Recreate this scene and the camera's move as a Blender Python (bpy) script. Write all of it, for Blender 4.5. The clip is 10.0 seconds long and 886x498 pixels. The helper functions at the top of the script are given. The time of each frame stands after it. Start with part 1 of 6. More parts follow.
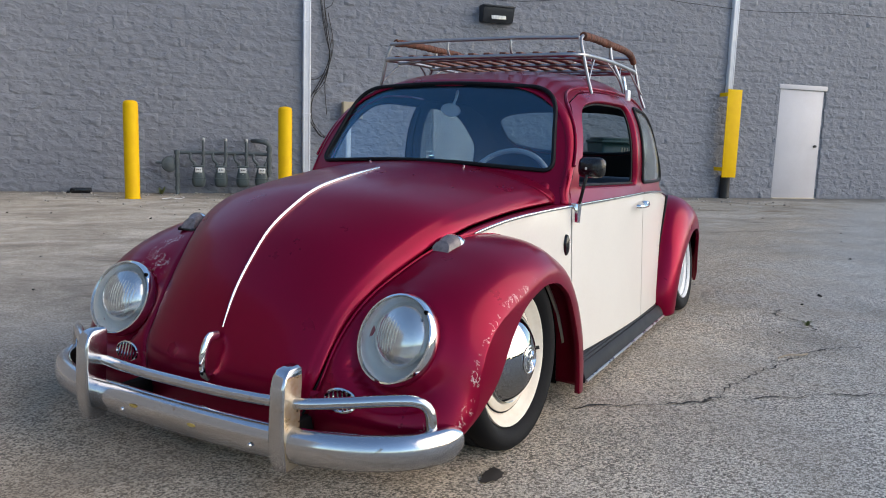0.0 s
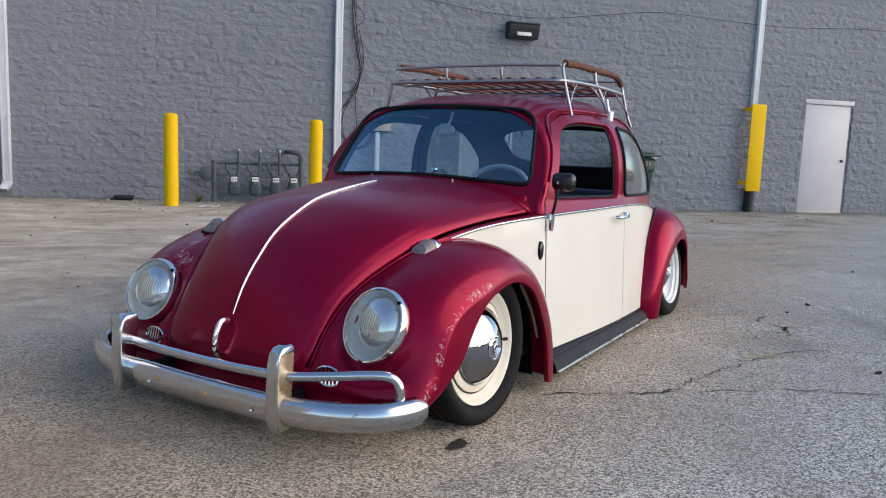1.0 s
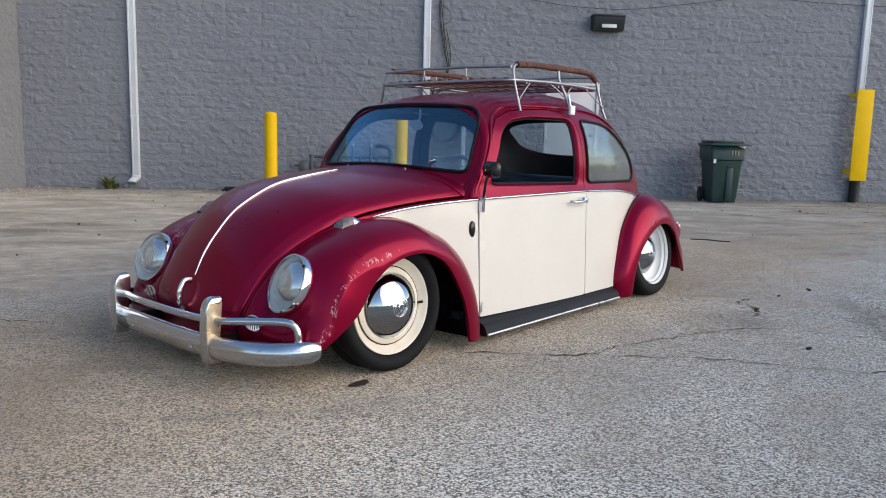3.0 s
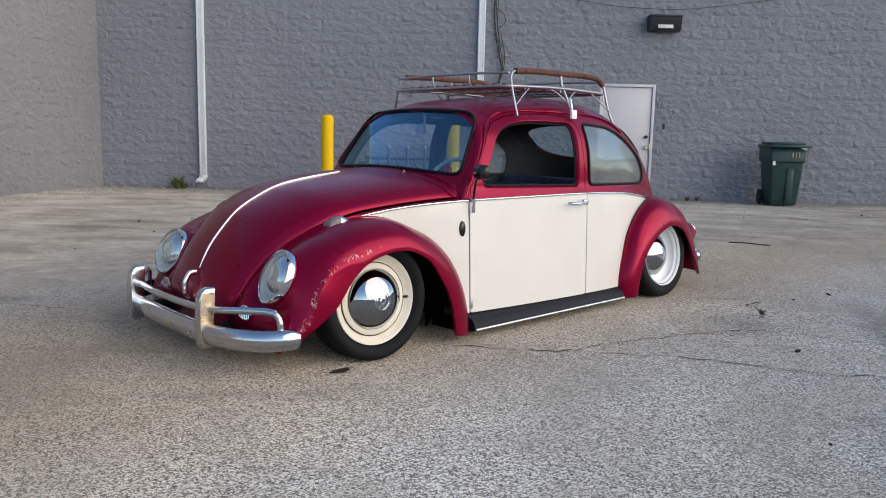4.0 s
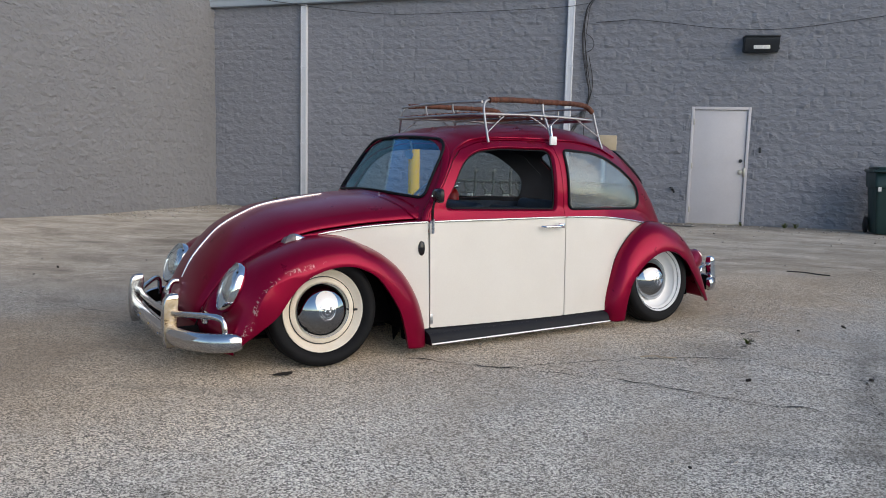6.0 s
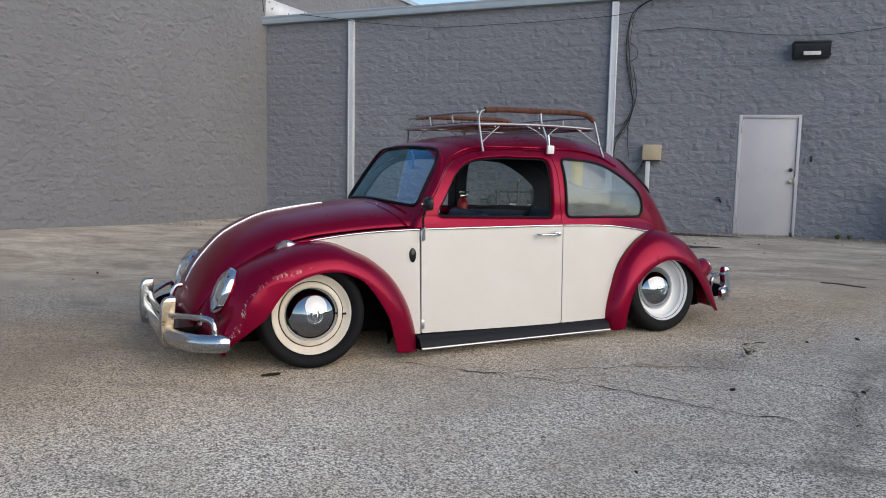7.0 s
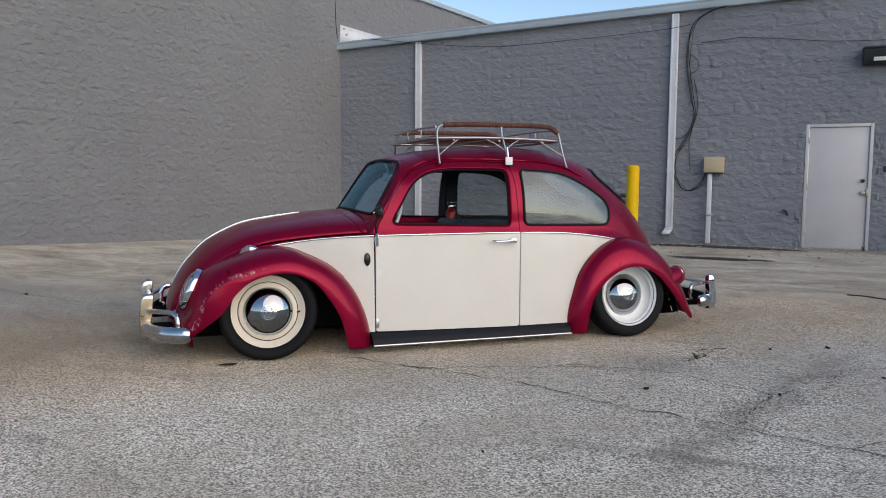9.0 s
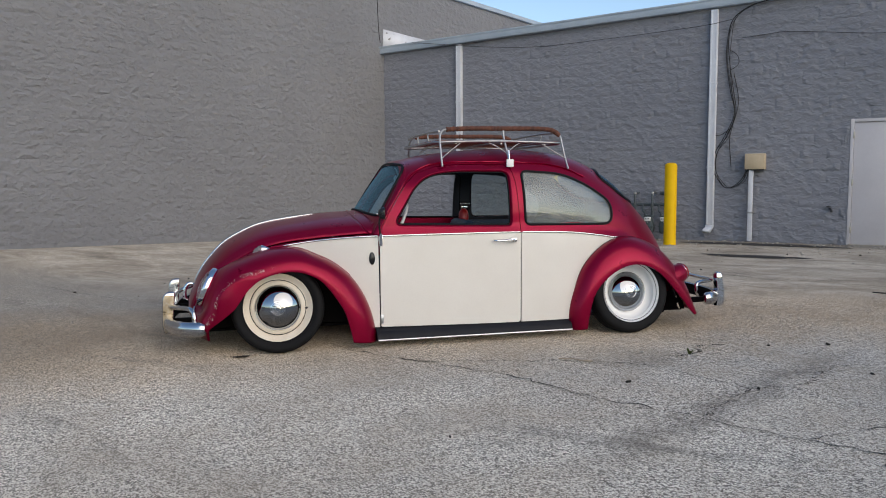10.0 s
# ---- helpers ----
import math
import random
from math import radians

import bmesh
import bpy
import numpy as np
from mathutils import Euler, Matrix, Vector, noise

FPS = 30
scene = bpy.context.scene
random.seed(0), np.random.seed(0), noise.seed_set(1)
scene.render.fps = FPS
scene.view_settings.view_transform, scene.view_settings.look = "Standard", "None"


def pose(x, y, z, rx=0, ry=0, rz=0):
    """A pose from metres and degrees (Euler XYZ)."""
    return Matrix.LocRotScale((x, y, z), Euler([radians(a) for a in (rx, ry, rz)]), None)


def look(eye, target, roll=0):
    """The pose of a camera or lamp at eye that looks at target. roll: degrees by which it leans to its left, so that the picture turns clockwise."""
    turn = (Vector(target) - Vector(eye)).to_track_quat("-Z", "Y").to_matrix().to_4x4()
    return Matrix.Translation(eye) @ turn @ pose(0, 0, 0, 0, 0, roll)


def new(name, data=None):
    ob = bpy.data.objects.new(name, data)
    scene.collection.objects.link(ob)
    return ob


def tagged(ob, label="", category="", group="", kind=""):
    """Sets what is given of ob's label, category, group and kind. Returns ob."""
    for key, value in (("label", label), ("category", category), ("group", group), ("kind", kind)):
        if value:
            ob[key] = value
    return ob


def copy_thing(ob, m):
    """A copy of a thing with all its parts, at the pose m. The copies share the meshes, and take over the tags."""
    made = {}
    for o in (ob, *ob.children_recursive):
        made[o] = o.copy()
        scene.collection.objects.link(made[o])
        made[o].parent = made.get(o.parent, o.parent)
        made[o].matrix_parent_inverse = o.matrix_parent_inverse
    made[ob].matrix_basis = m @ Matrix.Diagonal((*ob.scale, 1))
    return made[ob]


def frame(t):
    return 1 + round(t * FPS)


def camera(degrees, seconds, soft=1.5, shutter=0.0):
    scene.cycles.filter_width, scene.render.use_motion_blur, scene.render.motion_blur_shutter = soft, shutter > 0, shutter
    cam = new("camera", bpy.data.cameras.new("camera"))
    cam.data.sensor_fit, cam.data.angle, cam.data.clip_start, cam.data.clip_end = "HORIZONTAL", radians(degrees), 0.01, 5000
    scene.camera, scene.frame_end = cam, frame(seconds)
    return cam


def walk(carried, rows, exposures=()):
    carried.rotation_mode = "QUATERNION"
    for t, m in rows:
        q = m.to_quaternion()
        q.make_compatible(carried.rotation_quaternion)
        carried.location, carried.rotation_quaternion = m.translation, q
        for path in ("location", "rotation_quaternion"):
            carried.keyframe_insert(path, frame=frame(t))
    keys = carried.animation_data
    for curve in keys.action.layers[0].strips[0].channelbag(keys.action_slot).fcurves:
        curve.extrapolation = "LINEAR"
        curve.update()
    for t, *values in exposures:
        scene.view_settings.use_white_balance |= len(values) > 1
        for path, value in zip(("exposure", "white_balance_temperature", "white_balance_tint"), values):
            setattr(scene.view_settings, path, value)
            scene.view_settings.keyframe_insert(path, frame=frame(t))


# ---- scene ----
cam = camera(60.3, 10.0, soft=1.0)
EXPOSURES = [(t, e, 6500, 11) for t, e in ((0, 0.83), (2.5, 0.74), (4.5, 0.62), (5.5, 0.50), (7.5, 0.34), (10, 0.26))]
PATH = [
    (0, (-0.885, -1.937, 0.95), (-0.295, -0.047, 0.667), 1.8),
    (0.5, (-0.845, -2.177, 0.978), (-0.292, -0.273, 0.711), 2.2),
    (1, (-0.802, -2.361, 0.983), (-0.303, -0.442, 0.724), 2.2),
    (1.5, (-0.676, -2.577, 0.999), (-0.248, -0.64, 0.742), 1.8),
    (2, (-0.506, -2.774, 1.015), (-0.161, -0.822, 0.75), 1.4),
    (2.5, (-0.244, -2.917, 1.004), (0.007, -0.953, 0.72), 1.4),
    (4, (0.405, -3.258, 1.039), (0.357, -1.28, 0.748), 1.3),
    (4.5, (0.662, -3.302, 1.027), (0.52, -1.327, 0.741), 1.4),
    (5, (0.853, -3.34, 1.032), (0.619, -1.373, 0.753), 1.6),
    (5.5, (1.103, -3.392, 1.059), (0.784, -1.434, 0.802), 1.5),
    (6.8, (1.723, -3.401, 1.084), (1.184, -1.488, 0.861), 1.2),
    (7, (1.794, -3.388, 1.074), (1.223, -1.483, 0.858), 1.1),
    (7.5, (2.039, -3.414, 1.081), (1.397, -1.53, 0.879), 0.7),
    (8, (2.291, -3.397, 1.091), (1.579, -1.539, 0.897), 0.5),
    (8.5, (2.562, -3.345, 1.065), (1.78, -1.513, 0.885), 0.5),
    (9, (2.8, -3.358, 1.043), (1.953, -1.555, 0.87), 0.4),
    (9.5, (3.027, -3.403, 1.047), (2.115, -1.631, 0.876), 0.2),
    (10, (3.23, -3.385, 1.062), (2.244, -1.653, 0.887), -0.3),
]
walk(cam, [(t, look(eye, target, roll)) for t, eye, target, roll in PATH], EXPOSURES)
SKY, SUN = 0.15, 1.56

# ---- world and light ----
SUN_DIR = Vector((0.88, -0.44, 0.42)).normalized()
world = bpy.data.worlds.new("sky")
scene.world = world
world.use_nodes = True
wn = world.node_tree.nodes
sky = wn.new("ShaderNodeTexSky")
sky.sky_type = "NISHITA"
sky.sun_disc = False
sky.sun_elevation = math.asin(SUN_DIR.z)
sky.sun_rotation = math.atan2(SUN_DIR.x, SUN_DIR.y)
sky.altitude = 200
sky.air_density, sky.dust_density, sky.ozone_density = 1.0, 0.4, 1.6
wn["Background"].inputs["Strength"].default_value = SKY
world.node_tree.links.new(sky.outputs[0], wn["Background"].inputs["Color"])

sun_data = bpy.data.lights.new("sun", "SUN")
sun_data.energy, sun_data.angle, sun_data.color = SUN, radians(76), (1.0, 0.80, 0.56)
sun = new("sun", sun_data)
sun.matrix_world = look((30 * SUN_DIR.x, 30 * SUN_DIR.y, 30 * SUN_DIR.z), (0, 0, 0))


# ---- materials ----
class Mat:
    """A node material with a Principled shader and short calls for its texture nodes."""

    def __init__(self, name, color=(0.5, 0.5, 0.5), rough=0.5, metal=0.0, **more):
        self.m = bpy.data.materials.new(name)
        self.m.use_nodes = True
        self.t = self.m.node_tree
        self.b = self.t.nodes["Principled BSDF"]
        self.set("Base Color", (*color, 1)), self.set("Roughness", rough), self.set("Metallic", metal)
        for k, v in more.items():
            self.set(k.replace("_", " "), v)
        self.co = None

    def set(self, key, v):
        s = self.b.inputs[key]
        if isinstance(v, bpy.types.NodeSocket):
            self.t.links.new(v, s)
        else:
            s.default_value = v

    def node(self, kind, out=0, ins=(), feature="", attribute=""):
        n = self.t.nodes.new(kind)
        if feature:
            n.feature = feature
        if attribute:
            n.attribute_name = attribute
        for k, v in dict(ins).items():
            if isinstance(v, bpy.types.NodeSocket):
                self.t.links.new(v, n.inputs[k])
            else:
                n.inputs[k].default_value = v
        return n.outputs[out]

    def coords(self, kind="Object"):
        if self.co is None:
            self.co = self.t.nodes.new("ShaderNodeTexCoord")
        return self.co.outputs[kind]

    def noise(self, scale, detail=4, rough=0.55, vec=None, out=0, dist=0.0):
        return self.node("ShaderNodeTexNoise", out, {"Vector": vec or self.coords(), "Scale": scale, "Detail": detail, "Roughness": rough, "Distortion": dist})

    def voronoi(self, scale, feature="F1", out=0, vec=None, rnd=1.0):
        return self.node("ShaderNodeTexVoronoi", out, {"Vector": vec or self.coords(), "Scale": scale, "Randomness": rnd}, feature=feature)

    def ramp(self, fac, *stops):
        n = self.t.nodes.new("ShaderNodeValToRGB")
        self.t.links.new(fac, n.inputs[0])
        e = n.color_ramp.elements
        while len(e) < len(stops):
            e.new(0.5)
        for k, (p, c) in zip(e, stops):
            k.position = p
            k.color = (*c, 1) if isinstance(c, tuple) else (c, c, c, 1)
        return n.outputs[0]

    def mix(self, fac, a, b, blend="MIX"):
        n = self.t.nodes.new("ShaderNodeMix")
        n.data_type, n.blend_type = "RGBA", blend
        for s, v in ((n.inputs[0], fac), (n.inputs[6], a), (n.inputs[7], b)):
            if isinstance(v, bpy.types.NodeSocket):
                self.t.links.new(v, s)
            else:
                s.default_value = (*v, 1) if isinstance(v, tuple) else v
        return n.outputs[2]

    def math(self, op, a, b=0.5, clamp=False):
        n = self.t.nodes.new("ShaderNodeMath")
        n.operation, n.use_clamp = op, clamp
        for s, v in zip(n.inputs, (a, b)):
            if isinstance(v, bpy.types.NodeSocket):
                self.t.links.new(v, s)
            else:
                s.default_value = v
        return n.outputs[0]

    def bump(self, height, strength=0.3, distance=0.01):
        self.set("Normal", self.node("ShaderNodeBump", 0, {"Height": height, "Strength": strength, "Distance": distance}))

    def random(self):
        return self.node("ShaderNodeObjectInfo", 5)


def vary(name, c1, c2, scale, rough=(0.4, 0.6), metal=0.0, fine=60, bump=0.0, **more):
    """A material whose colour and roughness drift between two values at two scales."""
    m = Mat(name, c1, rough[0], metal, **more)
    a, b = m.noise(scale, 5), m.noise(fine, 3)
    f = m.math("ADD", m.math("MULTIPLY", a, 0.7), m.math("MULTIPLY", b, 0.3))
    m.set("Base Color", m.ramp(f, (0.35, c1), (0.65, c2)))
    m.set("Roughness", m.ramp(f, (0.3, rough[0]), (0.7, rough[1])))
    if bump:
        m.bump(b, bump, 0.004)
    return m.m


def paint_red():
    m = Mat("red_paint", (0.2, 0.004, 0.016), 0.3, 0.52, Coat_Weight=0.20, Coat_Roughness=0.10, Specular_IOR_Level=0.12)
    a, b = m.noise(3, 5), m.noise(900, 2)
    col = m.mix(m.ramp(a, (0.3, 0.0), (0.75, 1.0)), (0.222, 0.0006, 0.024), (0.262, 0.0009, 0.031))
    col = m.mix(m.math("MULTIPLY", m.ramp(b, (0.5, 0.0), (0.75, 1.0)), 0.25), col, (0.33, 0.004, 0.038))
    # scratches and chips along the knocked edges of the front wings, down to pale primer
    wear = m.node("ShaderNodeAttribute", 2, attribute="wear")
    line = m.math("ABSOLUTE", m.math("SUBTRACT", m.noise(30, 4, 0.6, dist=1.0), 0.5))
    line = m.ramp(line, (0.006, 1.0), (0.020, 0.0))
    patch = m.math("MULTIPLY", m.ramp(m.noise(14, 4, 0.65), (0.47, 0.0), (0.57, 1.0)), wear)
    mask = m.ramp(m.math("MULTIPLY", line, patch), (0.20, 0.0), (0.42, 1.0))
    m.set("Base Color", m.mix(mask, col, (0.62, 0.47, 0.47)))
    m.set("Metallic", m.math("MULTIPLY", m.math("SUBTRACT", 1.0, mask), 0.52))
    m.set("Roughness", m.ramp(m.noise(9, 4), (0.3, 0.27), (0.7, 0.33)))
    m.bump(m.math("ADD", m.math("MULTIPLY", m.noise(220, 2), 0.4), m.noise(5, 2)), 0.02, 0.01)
    return m.m


def chrome(name, tone, rough, pits):
    m = Mat(name, tone, rough, 1.0)
    n = m.noise(7, 6, 0.65)
    m.set("Roughness", m.ramp(n, (0.35, rough), (0.7, rough + pits)))
    m.set("Base Color", m.mix(m.ramp(m.noise(38, 6), (0.66, 0.0), (0.78, 1.0)), tone, (0.36, 0.25, 0.15)))
    m.bump(m.noise(14, 3), pits * 0.10, 0.004)
    return m.m


def glass(name, tint, film, mirror=0.09, sheen=(0.9, 0.96, 1.0), haze=0.02):
    """Clear glass: what lies behind it, tinted, a mirror by Fresnel and a thin pale matte film."""
    m = bpy.data.materials.new(name)
    m.use_nodes = True
    t = m.node_tree
    t.nodes.remove(t.nodes["Principled BSDF"])
    clear, shine, matte, fres = (t.nodes.new("ShaderNode" + k) for k in ("BsdfTransparent", "BsdfGlossy", "BsdfDiffuse", "LayerWeight"))
    clear.inputs["Color"].default_value = (*tint, 1)
    shine.inputs["Roughness"].default_value = haze
    shine.inputs["Color"].default_value = (*sheen, 1)
    matte.inputs["Color"].default_value = (0.62, 0.64, 0.63, 1)
    fres.inputs["Blend"].default_value = 0.5
    power, gain = t.nodes.new("ShaderNodeMath"), t.nodes.new("ShaderNodeMath")
    power.operation, gain.operation = "POWER", "MULTIPLY_ADD"
    power.inputs[1].default_value, gain.inputs[1].default_value, gain.inputs[2].default_value = 5.0, 1 - mirror, mirror
    t.links.new(fres.outputs["Facing"], power.inputs[0])
    t.links.new(power.outputs[0], gain.inputs[0])
    nz = t.nodes.new("ShaderNodeTexNoise")
    nz.inputs["Scale"].default_value = 6
    co = t.nodes.new("ShaderNodeTexCoord")
    t.links.new(co.outputs["Object"], nz.inputs["Vector"])
    mul = t.nodes.new("ShaderNodeMath")
    mul.operation = "MULTIPLY"
    mul.inputs[1].default_value = film * 2
    t.links.new(nz.outputs[0], mul.inputs[0])
    a, b = t.nodes.new("ShaderNodeMixShader"), t.nodes.new("ShaderNodeMixShader")
    t.links.new(mul.outputs[0], a.inputs[0])
    t.links.new(clear.outputs[0], a.inputs[1]), t.links.new(matte.outputs[0], a.inputs[2])
    t.links.new(gain.outputs[0], b.inputs[0])
    t.links.new(a.outputs[0], b.inputs[1]), t.links.new(shine.outputs[0], b.inputs[2])
    t.links.new(b.outputs[0], t.nodes["Material Output"].inputs["Surface"])
    return m


def wall_paint(name, c1, c2, relief):
    m = Mat(name, c1, 0.62, Diffuse_Roughness=0.6)
    here = m.node("ShaderNodeNewGeometry", 0)
    a, b = m.noise(0.5, 6, vec=here), m.noise(70, 5, 0.7, vec=here)
    big = m.ramp(a, (0.3, c1), (0.7, c2))
    rnd = m.math("MULTIPLY", m.random(), 0.10)
    col = m.mix(rnd, big, (c1[0] * 0.7, c1[1] * 0.7, c1[2] * 0.7))
    m.set("Base Color", m.mix(m.math("MULTIPLY", m.ramp(b, (0.3, 1.0), (0.5, 0.0)), 0.2), col, (c1[0] * 0.5, c1[1] * 0.5, c1[2] * 0.5)))
    # broken stone: slanting facets a few centimetres long, under thick paint
    slant = m.node("ShaderNodeMapping", 0, {"Vector": here, "Rotation": (0.0, 0.6, 0.0), "Scale": (1.0, 1.0, 1.7)})
    facets = m.noise(8, 1.5, 0.4, vec=slant, dist=0.35)
    chips = m.ramp(m.noise(24, 3, 0.5, vec=slant, dist=0.5), (0.44, 0.0), (0.56, 1.0))
    bulge = m.ramp(m.noise(10, 1.5, 0.4, vec=slant, dist=0.4), (0.52, 0.0), (0.74, 1.0))
    h = m.math("ADD", m.math("ADD", m.math("MULTIPLY", facets, 2.4), m.math("MULTIPLY", bulge, 0.9)), m.math("ADD", m.math("MULTIPLY", chips, 0.07), m.math("MULTIPLY", b, 0.05)))
    m.bump(h, relief, 0.022)
    m.set("Roughness", m.ramp(b, (0.3, 0.7), (0.7, 0.5)))
    return m.m


def asphalt():
    m = Mat("asphalt", (0.3, 0.3, 0.3), 0.85, Diffuse_Roughness=1.0)
    sepx = m.node("ShaderNodeSeparateXYZ", 0, {0: m.coords()})
    sepy = m.node("ShaderNodeSeparateXYZ", 1, {0: m.coords()})
    warp = m.mix(0.006, m.coords(), m.noise(90, 2, out=1))
    stones = m.node("ShaderNodeSeparateColor", 0, {0: m.voronoi(172, out=1, vec=warp)})
    cells = m.voronoi(172, vec=warp)
    small = m.node("ShaderNodeSeparateColor", 0, {0: m.voronoi(330, out=1)})
    value = m.math("ADD", m.math("MULTIPLY", stones, 0.52), m.math("ADD", m.math("MULTIPLY", small, 0.24), m.math("MULTIPLY", m.noise(240, 2, 0.6), 0.24)))
    tone = m.ramp(value, (0.24, (0.06, 0.056, 0.048)), (0.42, (0.34, 0.318, 0.275)), (0.56, (0.74, 0.70, 0.615)), (0.72, (1.0, 0.965, 0.875)))
    tone = m.mix(m.ramp(cells, (0.65, 0.0), (0.95, 0.5)), tone, (0.06, 0.055, 0.048))
    # traffic film, dust and old oil: broad darker and browner stretches
    stain = m.noise(0.55, 6, 0.6)
    tone = m.mix(m.ramp(stain, (0.40, 0.32), (0.60, 0.0)), tone, (0.20, 0.188, 0.17))
    tone = m.mix(m.math("MULTIPLY", m.ramp(m.noise(1.7, 5, 0.6), (0.42, 0.0), (0.68, 1.0)), 0.40), tone, (0.40, 0.335, 0.25))
    # darker tone towards -x, before the car, with an uneven edge
    darker_side = m.math("ADD", m.math("ADD", m.math("MULTIPLY", sepx, -0.75), m.math("MULTIPLY", sepy, 0.25)), m.math("MULTIPLY", m.math("SUBTRACT", m.noise(0.7, 5, 0.6), 0.5), 1.6))
    tone = m.mix(m.math("MULTIPLY", m.ramp(darker_side, (0.0, 0.0), (1.0, 1.0)), 0.50), tone, (0.14, 0.131, 0.118))
    # warm light thrown back by the car, tinted into the ground beside it, ragged-edged
    beside = m.math("MULTIPLY", 0.5, m.math("ADD", m.math("ADD", m.math("MULTIPLY", m.math("ADD", sepx, 0.464), 0.698), m.math("MULTIPLY", m.math("SUBTRACT", sepy, 0.691), -0.716)), m.math("MULTIPLY", m.math("SUBTRACT", m.noise(1.6, 6, 0.7), 0.5), 1.5)))
    tone = m.mix(m.math("MULTIPLY", m.ramp(m.math("ABSOLUTE", beside), (0.36, 1.0), (0.82, 0.0)), 0.62), tone, m.mix(1.0, tone, (1.0, 0.82, 0.61), "MULTIPLY"))
    # old, paler slab along the building, with an uneven edge
    edge = m.math("SUBTRACT", sepy, m.math("ADD", 1.35, m.math("MULTIPLY", m.math("MAXIMUM", m.math("ADD", sepx, 1.2), 0.0), 0.62)))
    edge = m.math("ADD", edge, m.math("MULTIPLY", m.math("SUBTRACT", m.noise(0.9, 6, 0.65), 0.5), 1.6))
    slab = m.ramp(edge, (-0.2, 0.0), (1.3, 1.0))
    streak = m.noise(1.5, 10, 0.72, vec=m.node("ShaderNodeMapping", 0, {"Vector": m.coords(), "Scale": (0.7, 1.15, 1.0)}), dist=0.5)
    pale = m.ramp(streak, (0.33, (0.15, 0.123, 0.09)), (0.43, (0.40, 0.347, 0.275)), (0.53, (0.60, 0.535, 0.435)), (0.66, (0.84, 0.78, 0.67)))
    pale = m.mix(m.math("MULTIPLY", m.ramp(m.noise(75, 5, 0.8), (0.40, 1.0), (0.56, 0.0)), 0.75), pale, (0.15, 0.127, 0.095))
    pale = m.mix(m.math("MULTIPLY", m.ramp(m.noise(8, 7, 0.78), (0.40, 1.0), (0.54, 0.0)), 0.45), pale, (0.19, 0.16, 0.12))
    pale = m.mix(m.math("MULTIPLY", m.ramp(m.noise(26, 4, 0.7), (0.60, 0.0), (0.68, 1.0)), 0.5), pale, (0.80, 0.75, 0.66))
    tone = m.mix(m.math("MULTIPLY", slab, 0.78), tone, pale)
    # dirt swept up along the wall's foot
    swept = m.math("ADD", m.math("SUBTRACT", sepy, 9.55), m.math("MULTIPLY", m.math("SUBTRACT", m.noise(1.4, 6, 0.7), 0.5), 2.2))
    tone = m.mix(m.math("MULTIPLY", m.ramp(swept, (0.0, 0.0), (0.8, 1.0)), 0.6), tone, (0.10, 0.09, 0.078))
    # scuffed dark smears
    smear = m.noise(1.1, 6, 0.7, vec=m.node("ShaderNodeMapping", 0, {"Vector": m.coords(), "Rotation": (0.0, 0.0, 0.5), "Scale": (0.5, 1.9, 1.0)}), dist=0.6)
    tone = m.mix(m.math("MULTIPLY", m.ramp(smear, (0.58, 0.0), (0.70, 1.0)), 0.5), tone, (0.11, 0.10, 0.088))
    # a tyre scuff and an old oily spot, both soft-edged
    wob = m.math("MULTIPLY", m.math("SUBTRACT", m.noise(2.5, 6, 0.7), 0.5), 0.5)
    dx, dy = m.math("SUBTRACT", sepx, 2.70), m.math("SUBTRACT", sepy, 0.58)
    across = m.math("ABSOLUTE", m.math("ADD", wob, m.math("SUBTRACT", m.math("MULTIPLY", dx, 0.961), m.math("MULTIPLY", dy, 0.277))))
    along = m.math("ABSOLUTE", m.math("ADD", m.math("MULTIPLY", dx, 0.139), m.math("MULTIPLY", dy, 0.480)))
    scuff = m.math("MULTIPLY", m.ramp(across, (0.02, 1.0), (0.15, 0.0)), m.ramp(along, (0.35, 1.0), (0.78, 0.0)))
    ex, ey = m.math("SUBTRACT", sepx, 2.02), m.math("SUBTRACT", sepy, 1.12)
    spot = m.math("SQRT", m.math("ADD", m.math("MULTIPLY", ex, ex), m.math("MULTIPLY", ey, ey)))
    spot = m.ramp(m.math("ADD", spot, wob), (0.05, 1.0), (0.42, 0.0))
    tone = m.mix(m.math("MULTIPLY", m.math("MAXIMUM", scuff, spot), 0.42), tone, (0.11, 0.098, 0.084))
    # a brown dirt patch by the tall wall
    fx, fy = m.math("MULTIPLY", m.math("ADD", sepx, 3.64), 0.9), m.math("MULTIPLY", m.math("SUBTRACT", sepy, 4.78), 2.4)
    dirt = m.math("SQRT", m.math("ADD", m.math("MULTIPLY", fx, fx), m.math("MULTIPLY", fy, fy)))
    dirt = m.ramp(m.math("ADD", dirt, wob), (0.15, 1.0), (0.62, 0.0))
    tone = m.mix(m.math("MULTIPLY", dirt, 0.7), tone, (0.12, 0.098, 0.072))
    m.set("Base Color", tone)
    height = m.math("SUBTRACT", m.math("ADD", m.math("MULTIPLY", stones, 0.4), m.math("MULTIPLY", small, 0.25)), m.math("MULTIPLY", cells, m.math("SUBTRACT", 1.0, m.math("MULTIPLY", slab, 0.8))))
    m.bump(height, 0.6, 0.006)
    m.set("Roughness", m.ramp(stain, (0.3, 0.75), (0.7, 0.92)))
    return m.m


